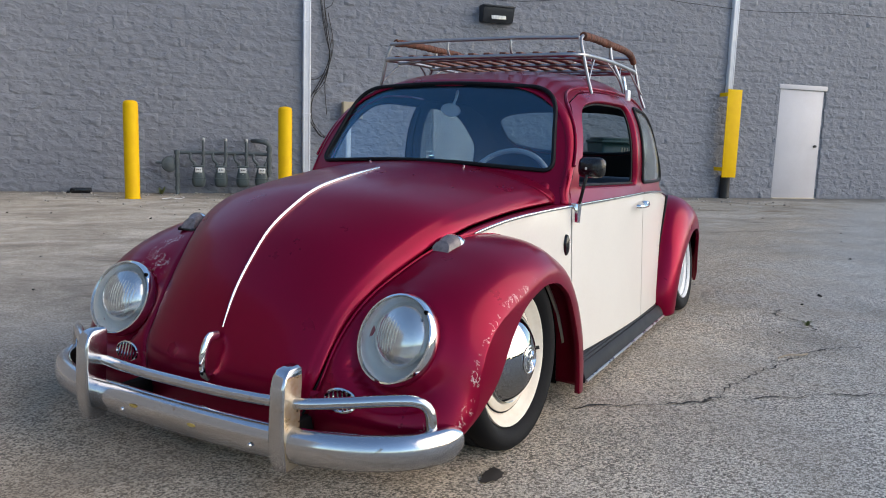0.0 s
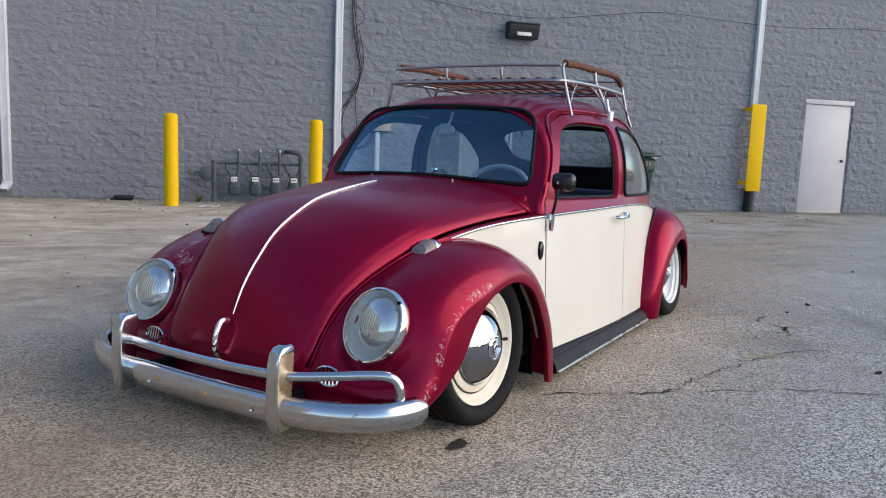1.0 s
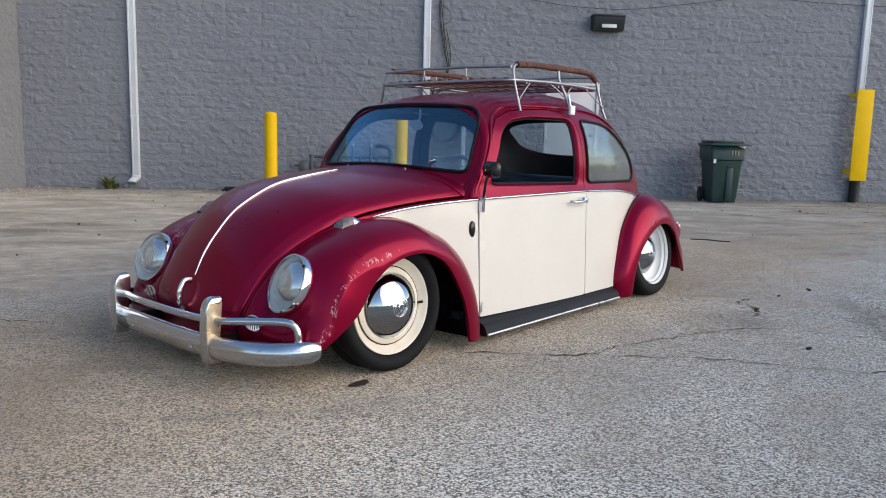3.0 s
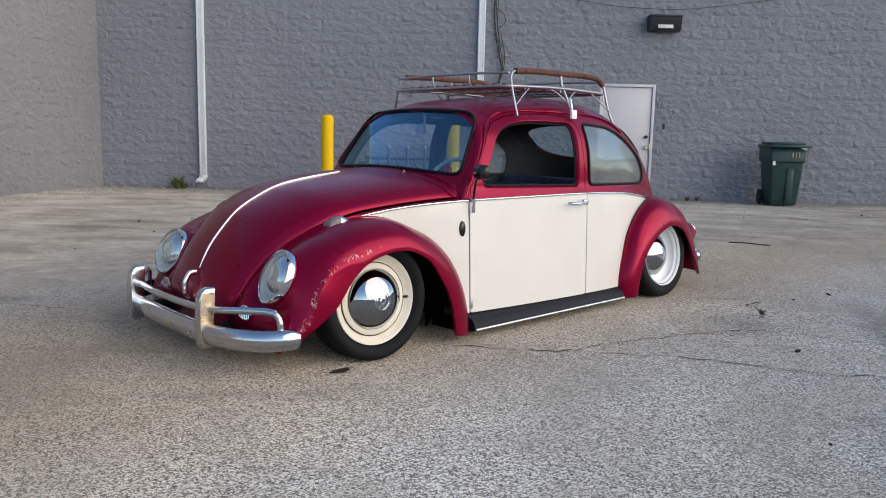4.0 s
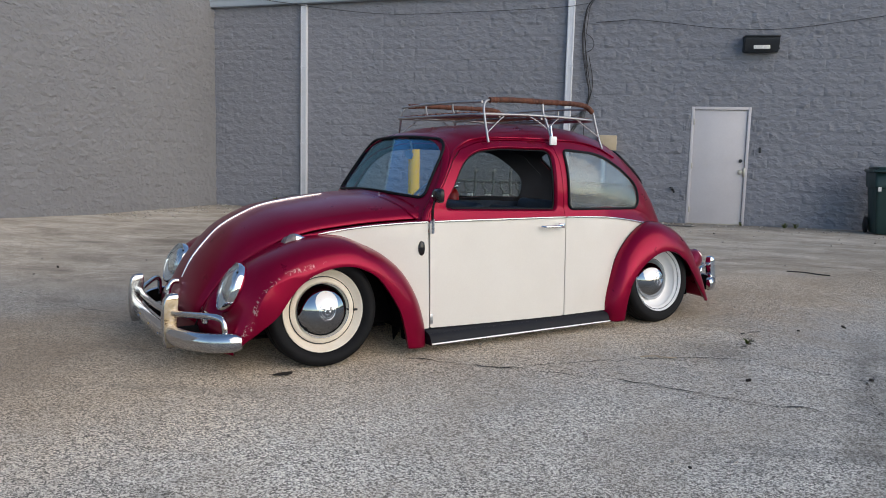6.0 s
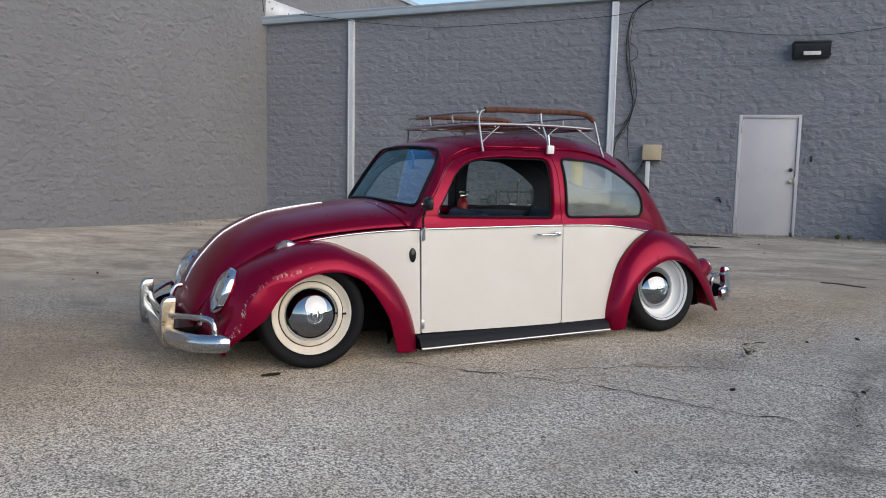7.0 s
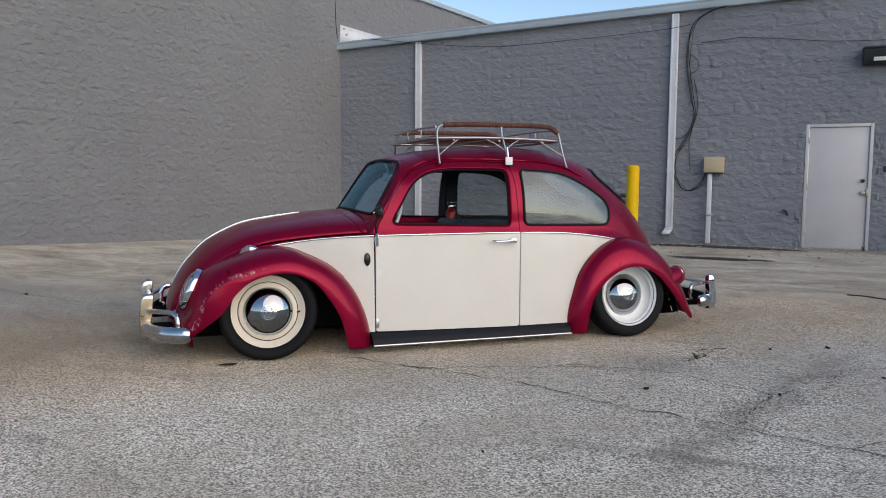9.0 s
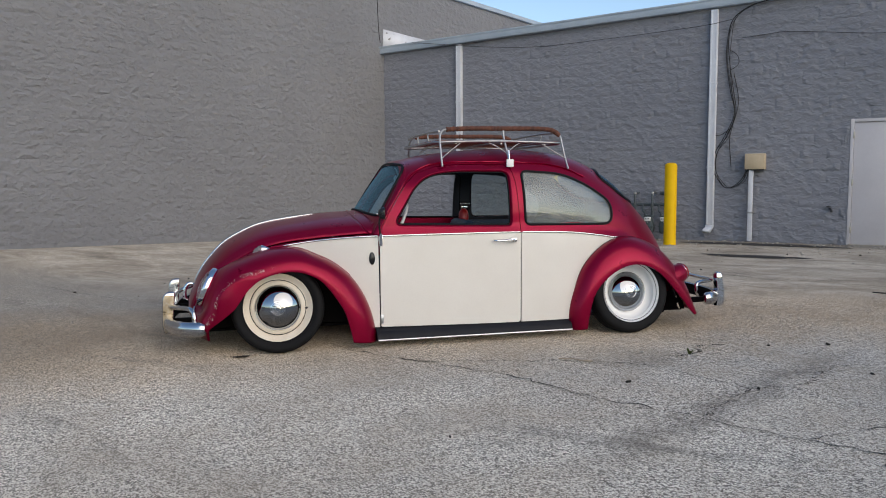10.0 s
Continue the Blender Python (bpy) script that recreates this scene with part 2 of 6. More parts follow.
RED = paint_red()
CREAM = vary("cream_paint", (0.71, 0.672, 0.612), (0.76, 0.725, 0.668), 2.5, (0.28, 0.40), fine=120, Coat_Weight=0.2, Coat_Roughness=0.2)
CHROME = chrome("chrome", (0.80, 0.82, 0.84), 0.05, 0.05)
CAP = chrome("hub_cap_chrome", (0.40, 0.42, 0.44), 0.035, 0.02)
FOLIAGE = vary("far_foliage", (0.020, 0.030, 0.014), (0.05, 0.065, 0.028), 0.4, (0.7, 0.9), fine=3)
BUMPER = chrome("dull_chrome", (0.60, 0.61, 0.63), 0.11, 0.12)
STEEL = chrome("bare_steel_tube", (0.40, 0.40, 0.41), 0.34, 0.15)
RUST = vary("rusty_wrap", (0.055, 0.019, 0.011), (0.17, 0.062, 0.036), 26, (0.7, 0.9), fine=120, bump=0.5)
SLAT = vary("stained_slat_wood", (0.12, 0.045, 0.03), (0.20, 0.085, 0.055), 7, (0.45, 0.65), fine=90, bump=0.2)
RUBBER = vary("black_rubber", (0.008, 0.008, 0.009), (0.016, 0.016, 0.018), 9, (0.45, 0.6))
SEAL = vary("window_seal", (0.004, 0.005, 0.007), (0.008, 0.009, 0.012), 12, (0.5, 0.65), Specular_IOR_Level=0.2)
TYRE = vary("tyre_rubber", (0.006, 0.006, 0.007), (0.011, 0.011, 0.012), 14, (0.65, 0.8), fine=150, bump=0.15, Specular_IOR_Level=0.2)
MAT_BLACK = vary("ribbed_mat", (0.005, 0.006, 0.010), (0.010, 0.012, 0.017), 10, (0.5, 0.65), Specular_IOR_Level=0.25)
DARK = vary("dark_underside", (0.004, 0.004, 0.005), (0.009, 0.008, 0.008), 8, (0.7, 0.9), Specular_IOR_Level=0.1)
LINING = vary("dark_headliner", (0.017, 0.020, 0.031), (0.030, 0.034, 0.047), 10, (0.7, 0.9), fine=200)
SEAT = vary("navy_seat_vinyl", (0.020, 0.038, 0.074), (0.034, 0.058, 0.105), 8, (0.4, 0.6), fine=200, bump=0.2)
RIM_CREAM = vary("cream_rim_paint", (0.76, 0.66, 0.52), (0.84, 0.77, 0.66), 6, (0.3, 0.45), fine=80)
RIM_WHITE = vary("white_rim_paint", (0.82, 0.82, 0.81), (0.88, 0.88, 0.87), 6, (0.3, 0.4), fine=80)
EDGE = chrome("dull_bright_edge", (0.55, 0.56, 0.58), 0.26, 0.12)
OCHRE = vary("ochre_paint", (0.42, 0.27, 0.05), (0.58, 0.40, 0.10), 60, (0.5, 0.7))
STAINED = vary("rust_stained_chrome", (0.42, 0.28, 0.12), (0.60, 0.53, 0.43), 18, (0.2, 0.4), 0.7, fine=60)
IVORY = vary("grey_ivory_plastic", (0.55, 0.56, 0.56), (0.66, 0.67, 0.67), 20, (0.3, 0.4))
LAMP_METAL = chrome("headlamp_reflector", (0.74, 0.74, 0.72), 0.16, 0.05)
LAMP_BOWL = vary("headlamp_bowl", (0.68, 0.69, 0.66), (0.78, 0.79, 0.75), 12, (0.4, 0.55))
SIGNAL = vary("signal_lens", (0.13, 0.11, 0.11), (0.26, 0.22, 0.22), 40, (0.18, 0.3), fine=260, bump=0.3)
TAIL = vary("tail_lens", (0.25, 0.01, 0.012), (0.32, 0.02, 0.02), 40, (0.12, 0.2))
PLASTIC = vary("black_plastic", (0.006, 0.006, 0.007), (0.012, 0.012, 0.013), 20, (0.2, 0.3))
# blue sheen: the sky's colour put into all reflections of this glass
GLASS = glass("window_glass", (0.80, 0.88, 0.92), 0.006, 0.092, (0.36, 0.72, 1.0))
# a stronger pale film and blurred mirror make this one milky
GLASS_MILKY = glass("milky_window_glass", (0.80, 0.86, 0.87), 0.120, 0.052, haze=0.12)
GLASS_LAMP = glass("lamp_glass", (0.95, 0.97, 0.98), 0.055)
WALL = wall_paint("grey_block_paint", (0.240, 0.251, 0.286), (0.283, 0.293, 0.328), 0.55)
WALL_W = wall_paint("warm_grey_block_paint", (0.225, 0.227, 0.240), (0.262, 0.264, 0.277), 0.6)
ASPHALT = asphalt()
WHITE_METAL = vary("white_sheet_metal", (0.62, 0.64, 0.68), (0.74, 0.76, 0.80), 3, (0.35, 0.5), fine=30)
GUTTER = vary("pale_blue_gutter", (0.36, 0.44, 0.52), (0.46, 0.53, 0.60), 2, (0.35, 0.5), fine=40)
DOOR_WHITE = vary("white_door_paint", (0.55, 0.53, 0.545), (0.62, 0.60, 0.615), 1.5, (0.4, 0.55), fine=50)
YELLOW = vary("yellow_paint", (0.80, 0.46, 0.0), (0.86, 0.54, 0.001), 5, (0.5, 0.65), fine=60, Specular_IOR_Level=0.2)
PIPE = vary("grey_green_pipe", (0.060, 0.076, 0.082), (0.105, 0.125, 0.132), 9, (0.5, 0.65), fine=70)
METER = vary("grey_meter_body", (0.050, 0.070, 0.074), (0.078, 0.098, 0.100), 9, (0.45, 0.6), fine=70)
BRONZE = vary("dark_lamp_housing", (0.012, 0.016, 0.022), (0.022, 0.026, 0.032), 9, (0.4, 0.55))
LENS = vary("lamp_lens", (0.55, 0.56, 0.52), (0.72, 0.72, 0.66), 30, (0.2, 0.3))
TAN = vary("tan_box", (0.50, 0.40, 0.26), (0.58, 0.47, 0.32), 6, (0.45, 0.55))
CABLE = vary("black_cable", (0.006, 0.006, 0.007), (0.014, 0.014, 0.015), 20, (0.4, 0.6))
BIN = vary("dark_green_bin", (0.009, 0.034, 0.032), (0.016, 0.048, 0.045), 5, (0.35, 0.5), fine=60)
BRASS = chrome("worn_brass", (0.55, 0.50, 0.42), 0.3, 0.1)
PAPER = vary("white_paper", (0.72, 0.72, 0.70), (0.82, 0.82, 0.80), 10, (0.6, 0.8))
OIL = vary("oil_stain", (0.030, 0.024, 0.019), (0.055, 0.045, 0.036), 20, (0.5, 0.7))
DAMP = vary("damp_stain", (0.030, 0.027, 0.024), (0.05, 0.045, 0.04), 6, (0.45, 0.7))
RUSTY = vary("rust_stain", (0.16, 0.095, 0.045), (0.30, 0.21, 0.13), 9, (0.7, 0.9), fine=90)
CRACK = vary("crack_dark", (0.020, 0.018, 0.016), (0.04, 0.036, 0.032), 20, (0.8, 0.95))
TWIG = vary("dry_twig", (0.30, 0.24, 0.17), (0.42, 0.35, 0.26), 20, (0.7, 0.85))
GRIT = vary("pale_grit", (0.30, 0.28, 0.24), (0.55, 0.52, 0.47), 30, (0.7, 0.9))
LEAF = vary("weed_leaf", (0.075, 0.105, 0.025), (0.14, 0.16, 0.05), 20, (0.5, 0.7))
RED_CAN = vary("red_cylinder_paint", (0.40, 0.012, 0.012), (0.46, 0.02, 0.02), 20, (0.25, 0.35))


# ---- geometry helpers ----
def smooth_curve(pts, n):
    """n points on a smooth curve through pts, evenly by length."""
    p = np.array(pts, float)
    q = np.vstack([2 * p[0] - p[1], p, 2 * p[-1] - p[-2]])
    out = []
    for i in range(1, len(q) - 2):
        for k in range(24):
            t = k / 24
            a, b, c, d = q[i - 1], q[i], q[i + 1], q[i + 2]
            out.append(0.5 * (2 * b + (c - a) * t + (2 * a - 5 * b + 4 * c - d) * t * t + (3 * b - a - 3 * c + d) * t ** 3))
    out.append(p[-1])
    out = np.array(out)
    s = np.r_[0, np.cumsum(np.linalg.norm(np.diff(out, axis=0), axis=1))]
    u = np.linspace(0, s[-1], n)
    return np.stack([np.interp(u, s, out[:, j]) for j in range(p.shape[1])], axis=1)


def table(*pts):
    """A smooth function through (x, value) points, x rising."""
    c = smooth_curve(pts, 400)
    return lambda x: np.interp(x, c[:, 0], c[:, 1])


def finish(bm, name, mats, smooth=40, mirror=False):
    if mirror:
        for v in bm.verts:
            v.co.y = -v.co.y
        bmesh.ops.reverse_faces(bm, faces=bm.faces)
    me = bpy.data.meshes.new(name)
    bm.to_mesh(me)
    bm.free()
    for m in mats if isinstance(mats, (list, tuple)) else (mats,):
        me.materials.append(m)
    if smooth:
        me.shade_smooth()
        me.set_sharp_from_angle(angle=radians(smooth))
    return me


def part(name, bm, mats, parent=None, label="", smooth=40, mirror=False, solid=0.0):
    ob = new(name, finish(bm, name, mats, smooth, mirror))
    ob.parent = parent
    if solid:
        md = ob.modifiers.new("thickness", "SOLIDIFY")
        md.thickness, md.offset = solid, 0.0
    return tagged(ob, label) if label else ob


def both(name, build, mats, parent=None, label="", smooth=40, solid=0.0):
    """A part and its mirror image on the car's other side."""
    ps = parent if isinstance(parent, (list, tuple)) else (parent, parent)
    return [part(name, build(), mats, ps[i], label, smooth, bool(i), solid) for i in (0, 1)]


def thing(name, m, label, category, group="", kind=""):
    ob = new(name)
    ob.empty_display_size = 0.1
    ob.matrix_world = m
    return tagged(ob, label, category, group, kind)


def box(bm, x0, x1, y0, y1, z0, z1, bevel=0.0, segs=2):
    r = bmesh.ops.create_cube(bm, size=1.0)
    vs = r["verts"]
    for v in vs:
        v.co = Vector((x0 + (v.co.x + 0.5) * (x1 - x0), y0 + (v.co.y + 0.5) * (y1 - y0), z0 + (v.co.z + 0.5) * (z1 - z0)))
    if bevel:
        es = list({e for v in vs for e in v.link_edges})
        bmesh.ops.bevel(bm, geom=es, offset=bevel, segments=segs, affect="EDGES", profile=0.5)
    return bm


def boxed(*a, **k):
    return box(bmesh.new(), *a, **k)


def tube(path, r, segs=10, bm=None, flat=1.0, taper=None, closed=False):
    """A round (or flattened, along z) bar along a path."""
    bm = bm or bmesh.new()
    p = [Vector(q) for q in path]
    n = len(p)
    rings = []
    tan = [(p[(i + 1) % n if closed else min(i + 1, n - 1)] - p[(i - 1) % n if closed else max(i - 1, 0)]).normalized() for i in range(n)]
    ref = Vector((0, 0, 1)) if abs(tan[0].z) < 0.9 else Vector((0, 1, 0))
    side = tan[0].cross(ref).normalized()
    for i in range(n):
        side = (side - tan[i] * side.dot(tan[i])).normalized()
        up = side.cross(tan[i])
        k = r * (taper(i / (n - 1)) if taper else 1.0)
        rings.append([bm.verts.new(p[i] + k * (math.cos(a) * side + flat * math.sin(a) * up)) for a in (2 * math.pi * j / segs for j in range(segs))])
    for i in range(n if closed else n - 1):
        a, b = rings[i], rings[(i + 1) % n]
        for j in range(segs):
            bm.faces.new((a[j], a[(j + 1) % segs], b[(j + 1) % segs], b[j]))
    if not closed:
        bm.faces.new(list(reversed(rings[0])))
        bm.faces.new(rings[-1])
    return bm


def bent(pts, r, n=40, segs=10, flat=1.0, bm=None, taper=None):
    return tube(smooth_curve(pts, n), r, segs, bm, flat, taper)


def lathe(profile, segs=48, bm=None, axis="y", m=None):
    """Turns (radius, along) points round the y axis (or z)."""
    bm = bm or bmesh.new()
    rows = []
    for r, h in profile:
        row = []
        for k in range(segs):
            a = 2 * math.pi * k / segs
            v = Vector((r * math.cos(a), h, r * math.sin(a))) if axis == "y" else Vector((r * math.cos(a), r * math.sin(a), h))
            row.append(bm.verts.new(m @ v if m else v))
        rows.append(row)
    for a, b in zip(rows, rows[1:]):
        for k in range(segs):
            bm.faces.new((a[k], a[(k + 1) % segs], b[(k + 1) % segs], b[k]))
    for row, r in ((rows[0], profile[0][0]), (rows[-1], profile[-1][0])):
        if r < 1e-3:
            bmesh.ops.pointmerge(bm, verts=row, merge_co=row[0].co)
        elif r > 0 and m is not None:
            pass
    bmesh.ops.recalc_face_normals(bm, faces=bm.faces)
    return bm


def grid_mesh(g, wear=None):
    """A mesh from a grid of points; wear: a value for each of them."""
    bm = bmesh.new()
    lay = bm.verts.layers.float.new("wear") if wear is not None else None
    nu, nv = g.shape[:2]
    vs = [[bm.verts.new(g[i, j]) for j in range(nv)] for i in range(nu)]
    if lay is not None:
        for i in range(nu):
            for j in range(nv):
                vs[i][j][lay] = float(wear[i, j])
    for i in range(nu - 1):
        for j in range(nv - 1):
            bm.faces.new((vs[i][j], vs[i + 1][j], vs[i + 1][j + 1], vs[i][j + 1]))
    return bm


def loft(rail_a, rail_b, nu, nv, square=1.0, v0=0.0, v1=1.0):
    """A skin from rail a, where it runs level across the car, to rail b, where it runs in the car's long plane."""
    a, b = smooth_curve(rail_a, nu), smooth_curve(rail_b, nu)
    psi = np.linspace(v0, v1, nv) * math.pi / 2
    s, c = np.sin(psi) ** square, np.cos(psi) ** square
    g = np.zeros((nu, nv, 3))
    d = b - a
    g[:, :, 1] = a[:, None, 1] + d[:, None, 1] * s
    for k in (0, 2):
        g[:, :, k] = a[:, None, k] + d[:, None, k] * (1 - c)
    return g


def inside(poly, pts):
    x, y = pts[:, 0], pts[:, 1]
    r = np.zeros(len(pts), bool)
    j = len(poly) - 1
    for i in range(len(poly)):
        (xi, yi), (xj, yj) = poly[i], poly[j]
        c = (yi > y) != (yj > y)
        with np.errstate(divide="ignore", invalid="ignore"):
            r ^= c & (x < (xj - xi) * (y - yi) / (yj - yi + 1e-12) + xi)
        j = i
    return r


def resample(poly, step):
    p = np.array(poly, float)
    out = []
    for a, b in zip(p, np.roll(p, -1, axis=0)):
        n = max(1, int(round(np.linalg.norm(b - a) / step)))
        out += [a + (b - a) * k / n for k in range(n)]
    return np.array(out)


def rounded(corners, r, seg=6):
    """A closed outline with rounded corners; r: one radius, or one for each corner."""
    p = [Vector(c) for c in corners]
    rs = r if isinstance(r, (list, tuple)) else [r] * len(p)
    out = []
    for i in range(len(p)):
        a, b, c = p[i - 1], p[i], p[(i + 1) % len(p)]
        d1, d2 = (a - b), (c - b)
        k = min(rs[i], d1.length * 0.49, d2.length * 0.49)
        s, e = b + d1.normalized() * k, b + d2.normalized() * k
        out += [tuple((1 - t) ** 2 * s + 2 * t * (1 - t) * b + t * t * e) for t in (j / seg for j in range(seg + 1))]
    return out


def grow(poly, d):
    """The outline moved outwards by d (inwards where d is negative)."""
    p = np.array(poly, float)
    t = np.roll(p, -1, axis=0) - np.roll(p, 1, axis=0)
    t /= np.linalg.norm(t, axis=1)[:, None] + 1e-12
    area = np.sum(p[:, 0] * np.roll(p[:, 1], -1) - np.roll(p[:, 0], -1) * p[:, 1])
    n = np.stack([t[:, 1], -t[:, 0]], axis=1) * (1 if area > 0 else -1)
    return p + n * d


def panel(outline, holes, step, f, thick, flip=False, lined=False):
    """A curved sheet: a flat outline with holes, meshed, laid on the surface f(u, v) and given a thickness inwards.
    lined: its inner side takes the second material."""
    loops = [resample(outline, step * 0.75)] + [resample(h, step * 0.75) for h in holes]
    edge_pts = np.vstack(loops)
    lo, hi = loops[0].min(0), loops[0].max(0)
    gx, gy = np.meshgrid(np.arange(lo[0], hi[0], step), np.arange(lo[1], hi[1], step))
    grid = np.stack([gx.ravel(), gy.ravel()], axis=1)
    ok = inside(loops[0], grid)
    for h in loops[1:]:
        ok &= ~inside(h, grid)
    grid = grid[ok]
    if len(grid):
        d = np.sqrt(((grid[:, None] - edge_pts[None]) ** 2).sum(2)).min(1)
        grid = grid[d > step * 0.5]
    verts = [Vector(p) for p in np.vstack([edge_pts, grid])]
    edges, k = [], 0
    for lp in loops:
        edges += [(k + i, k + (i + 1) % len(lp)) for i in range(len(lp))]
        k += len(lp)
    from mathutils.geometry import delaunay_2d_cdt
    vs, _, fs, *_ = delaunay_2d_cdt(verts, edges, [], 0, 1e-6)
    p2 = np.array([tuple(v) for v in vs])
    tri = np.array([fc for fc in fs if len(fc) == 3])
    cen = p2[tri].mean(1)
    ok = inside(loops[0], cen)
    for h in loops[1:]:
        ok &= ~inside(h, cen)
    tri = tri[ok]
    e = 1e-4
    bm = bmesh.new()
    top, low = {}, {}
    for i in set(tri.ravel().tolist()):
        u, v = p2[i]
        q = Vector(f(u, v))
        nrm = (Vector(f(u + e, v)) - Vector(f(u - e, v))).cross(Vector(f(u, v + e)) - Vector(f(u, v - e)))
        nrm = nrm.normalized() * (-1 if flip else 1)
        top[i] = bm.verts.new(q)
        low[i] = bm.verts.new(q - nrm * thick)
    count = {}
    for a, b, c in tri.tolist():
        if flip:
            a, c = c, a
        bm.faces.new((top[a], top[b], top[c]))
        fc = bm.faces.new((low[c], low[b], low[a]))
        fc.material_index = 1 if lined else 0
        for x, y in ((a, b), (b, c), (c, a)):
            count[(x, y)] = count.get((x, y), 0) + 1
    for (x, y) in count:
        if (y, x) not in count:
            bm.faces.new((top[y], top[x], low[x], low[y]))
    return bm


# ---- ground ----
def ground():
    """One sheet to the horizon, fine near the car, rising gently along the side wall."""
    def line(n_fine, lo, hi):
        a = np.linspace(lo, hi, n_fine)
        far = np.array([6, 14, 30, 70, 160, 400.0])
        return np.r_[(lo - far)[::-1], a, hi + far]
    xs, ys = line(90, -12, 18), line(70, -8, 13)
    bm = bmesh.new()
    rows = []
    for y in ys:
        row = []
        for x in xs:
            lift = 0.033 * min(max(7.5 - y, 0), 9) * min(max((-4.5 - x) / 2.2, 0), 1)
            rough = 0.004 * noise.noise((x * 0.7, y * 0.7, 0)) if -12 <= x <= 18 and -8 <= y <= 13 else 0
            near = max(0.0, 1 - math.hypot(x - 0.9, y - 1.0) / 3.5)
            row.append(bm.verts.new((x, y, lift + rough * (1 - near))))
        rows.append(row)
    for a, b in zip(rows, rows[1:]):
        for i in range(len(xs) - 1):
            bm.faces.new((a[i], a[i + 1], b[i + 1], b[i]))
    return tagged(part("ground", bm, ASPHALT), "worn grey asphalt lot with coarse aggregate and cracks", "ground", kind="structure")


ground()

# ---- building ----
WY = 10.7           # face of the rear wall
CORNER = pose(-6.25, WY, 0, 0, 0, 82.0)


def slabs(spans, thick, openings=()):
    """Wall slabs with openings cut through: (x0, x1, z0, z1) of the wall, openings alike, all from the floor."""
    bm = bmesh.new()
    x0, x1, z0, z1 = spans
    cuts = sorted(openings)
    x = x0
    for a, b, _, top in cuts:
        box(bm, x, a, 0, thick, z0, z1)
        box(bm, a, b, 0, thick, top, z1)
        x = b
    box(bm, x, x1, 0, thick, z0, z1)
    return bm


DOOR_1, DOOR_2 = (2.86, 3.74, 0, 1.99), (9.93, 10.93, 0, 2.15)
bm = slabs((-6.3, 16, -0.3, 3.96), 0.3, (DOOR_1, DOOR_2))
lo = [[bm.verts.new((x, y, z)) for x, z in ((-6.3, 3.96), (16, 3.96), (16, 4.59), (-6.3, 3.965))] for y in (0, 0.3)]
bm.faces.new(lo[0]), bm.faces.new(lo[1][::-1])
for i in range(4):
    bm.faces.new((lo[0][i - 1], lo[1][i - 1], lo[1][i], lo[0][i]))
wall_north = part("wall_north", bm, WALL, smooth=0)
wall_north.matrix_world = pose(0, WY + 0.012, 0)
tagged(wall_north, "grey painted split-face block wall of a store's rear", "wall", kind="structure")
wall_west = part("wall_west", slabs((-16, 12, -0.3, 5.45), 0.3), WALL_W, smooth=0)
wall_west.matrix_world = CORNER @ pose(0, 0.012, 0)
tagged(wall_west, "tall warm grey painted split-face block wall", "wall", kind="structure")

# roof sheet behind the gutter, rising towards the back
bm = bmesh.new()
vs = [bm.verts.new(p) for p in ((-6.2, WY + 0.02, 3.99), (16, WY + 0.02, 4.62), (16, WY + 9, 6.2), (-5.0, WY + 9, 5.3))]
bm.faces.new(vs)
tagged(part("roof", bm, WHITE_METAL, solid=0.04), "pale sheet metal roof behind the gutter", "roof", kind="structure")


def gutter():
    """Box gutter along the eave, with a rolled lip and a drip edge over it."""
    bm = bmesh.new()
    sec = [(0.0, 0.0), (-0.13, 0.0), (-0.145, 0.03), (-0.145, 0.10), (-0.16, 0.125), (-0.16, 0.145), (-0.14, 0.15), (-0.02, 0.155), (0.0, 0.16)]
    rings = []
    for x in np.linspace(-6.32, 16, 24):
        z = 3.83 + 0.028 * (x + 6.3)
        rings.append([bm.verts.new((x, WY + a, z + b)) for a, b in sec])
    for a, b in zip(rings, rings[1:]):
        for i in range(len(sec)):
            j = (i + 1) % len(sec)
            bm.faces.new((a[i], a[j], b[j], b[i]))
    bm.faces.new(rings[0]), bm.faces.new(list(reversed(rings[-1])))
    bmesh.ops.recalc_face_normals(bm, faces=bm.faces)
    return bm


tagged(part("gutter", gutter(), GUTTER, smooth=30), "pale blue-grey metal box gutter along the eave", "gutter", kind="structure")
# thin white four-cornered sheet on the tall wall, just above the eave
bm = bmesh.new()
vs = [bm.verts.new(p) for p in ((0.0, -0.004, 3.99), (1.55, -0.004, 4.30), (1.50, -0.004, 4.34), (0.03, -0.004, 4.62 - 0.25)) ]
bm.faces.new(vs)
ob = part("flashing", bm, WHITE_METAL, solid=0.012)
ob.matrix_world = CORNER @ pose(-0.05, -0.014, 0.0)
tagged(ob, "thin white sheet against the tall wall", "flashing", kind="structure")
ob = part("coping", boxed(-16, 12, -0.06, 0.33, 5.45, 5.56, 0.012), GUTTER)
ob.matrix_world = CORNER
tagged(ob, "grey metal coping on the tall wall", "coping", kind="structure")


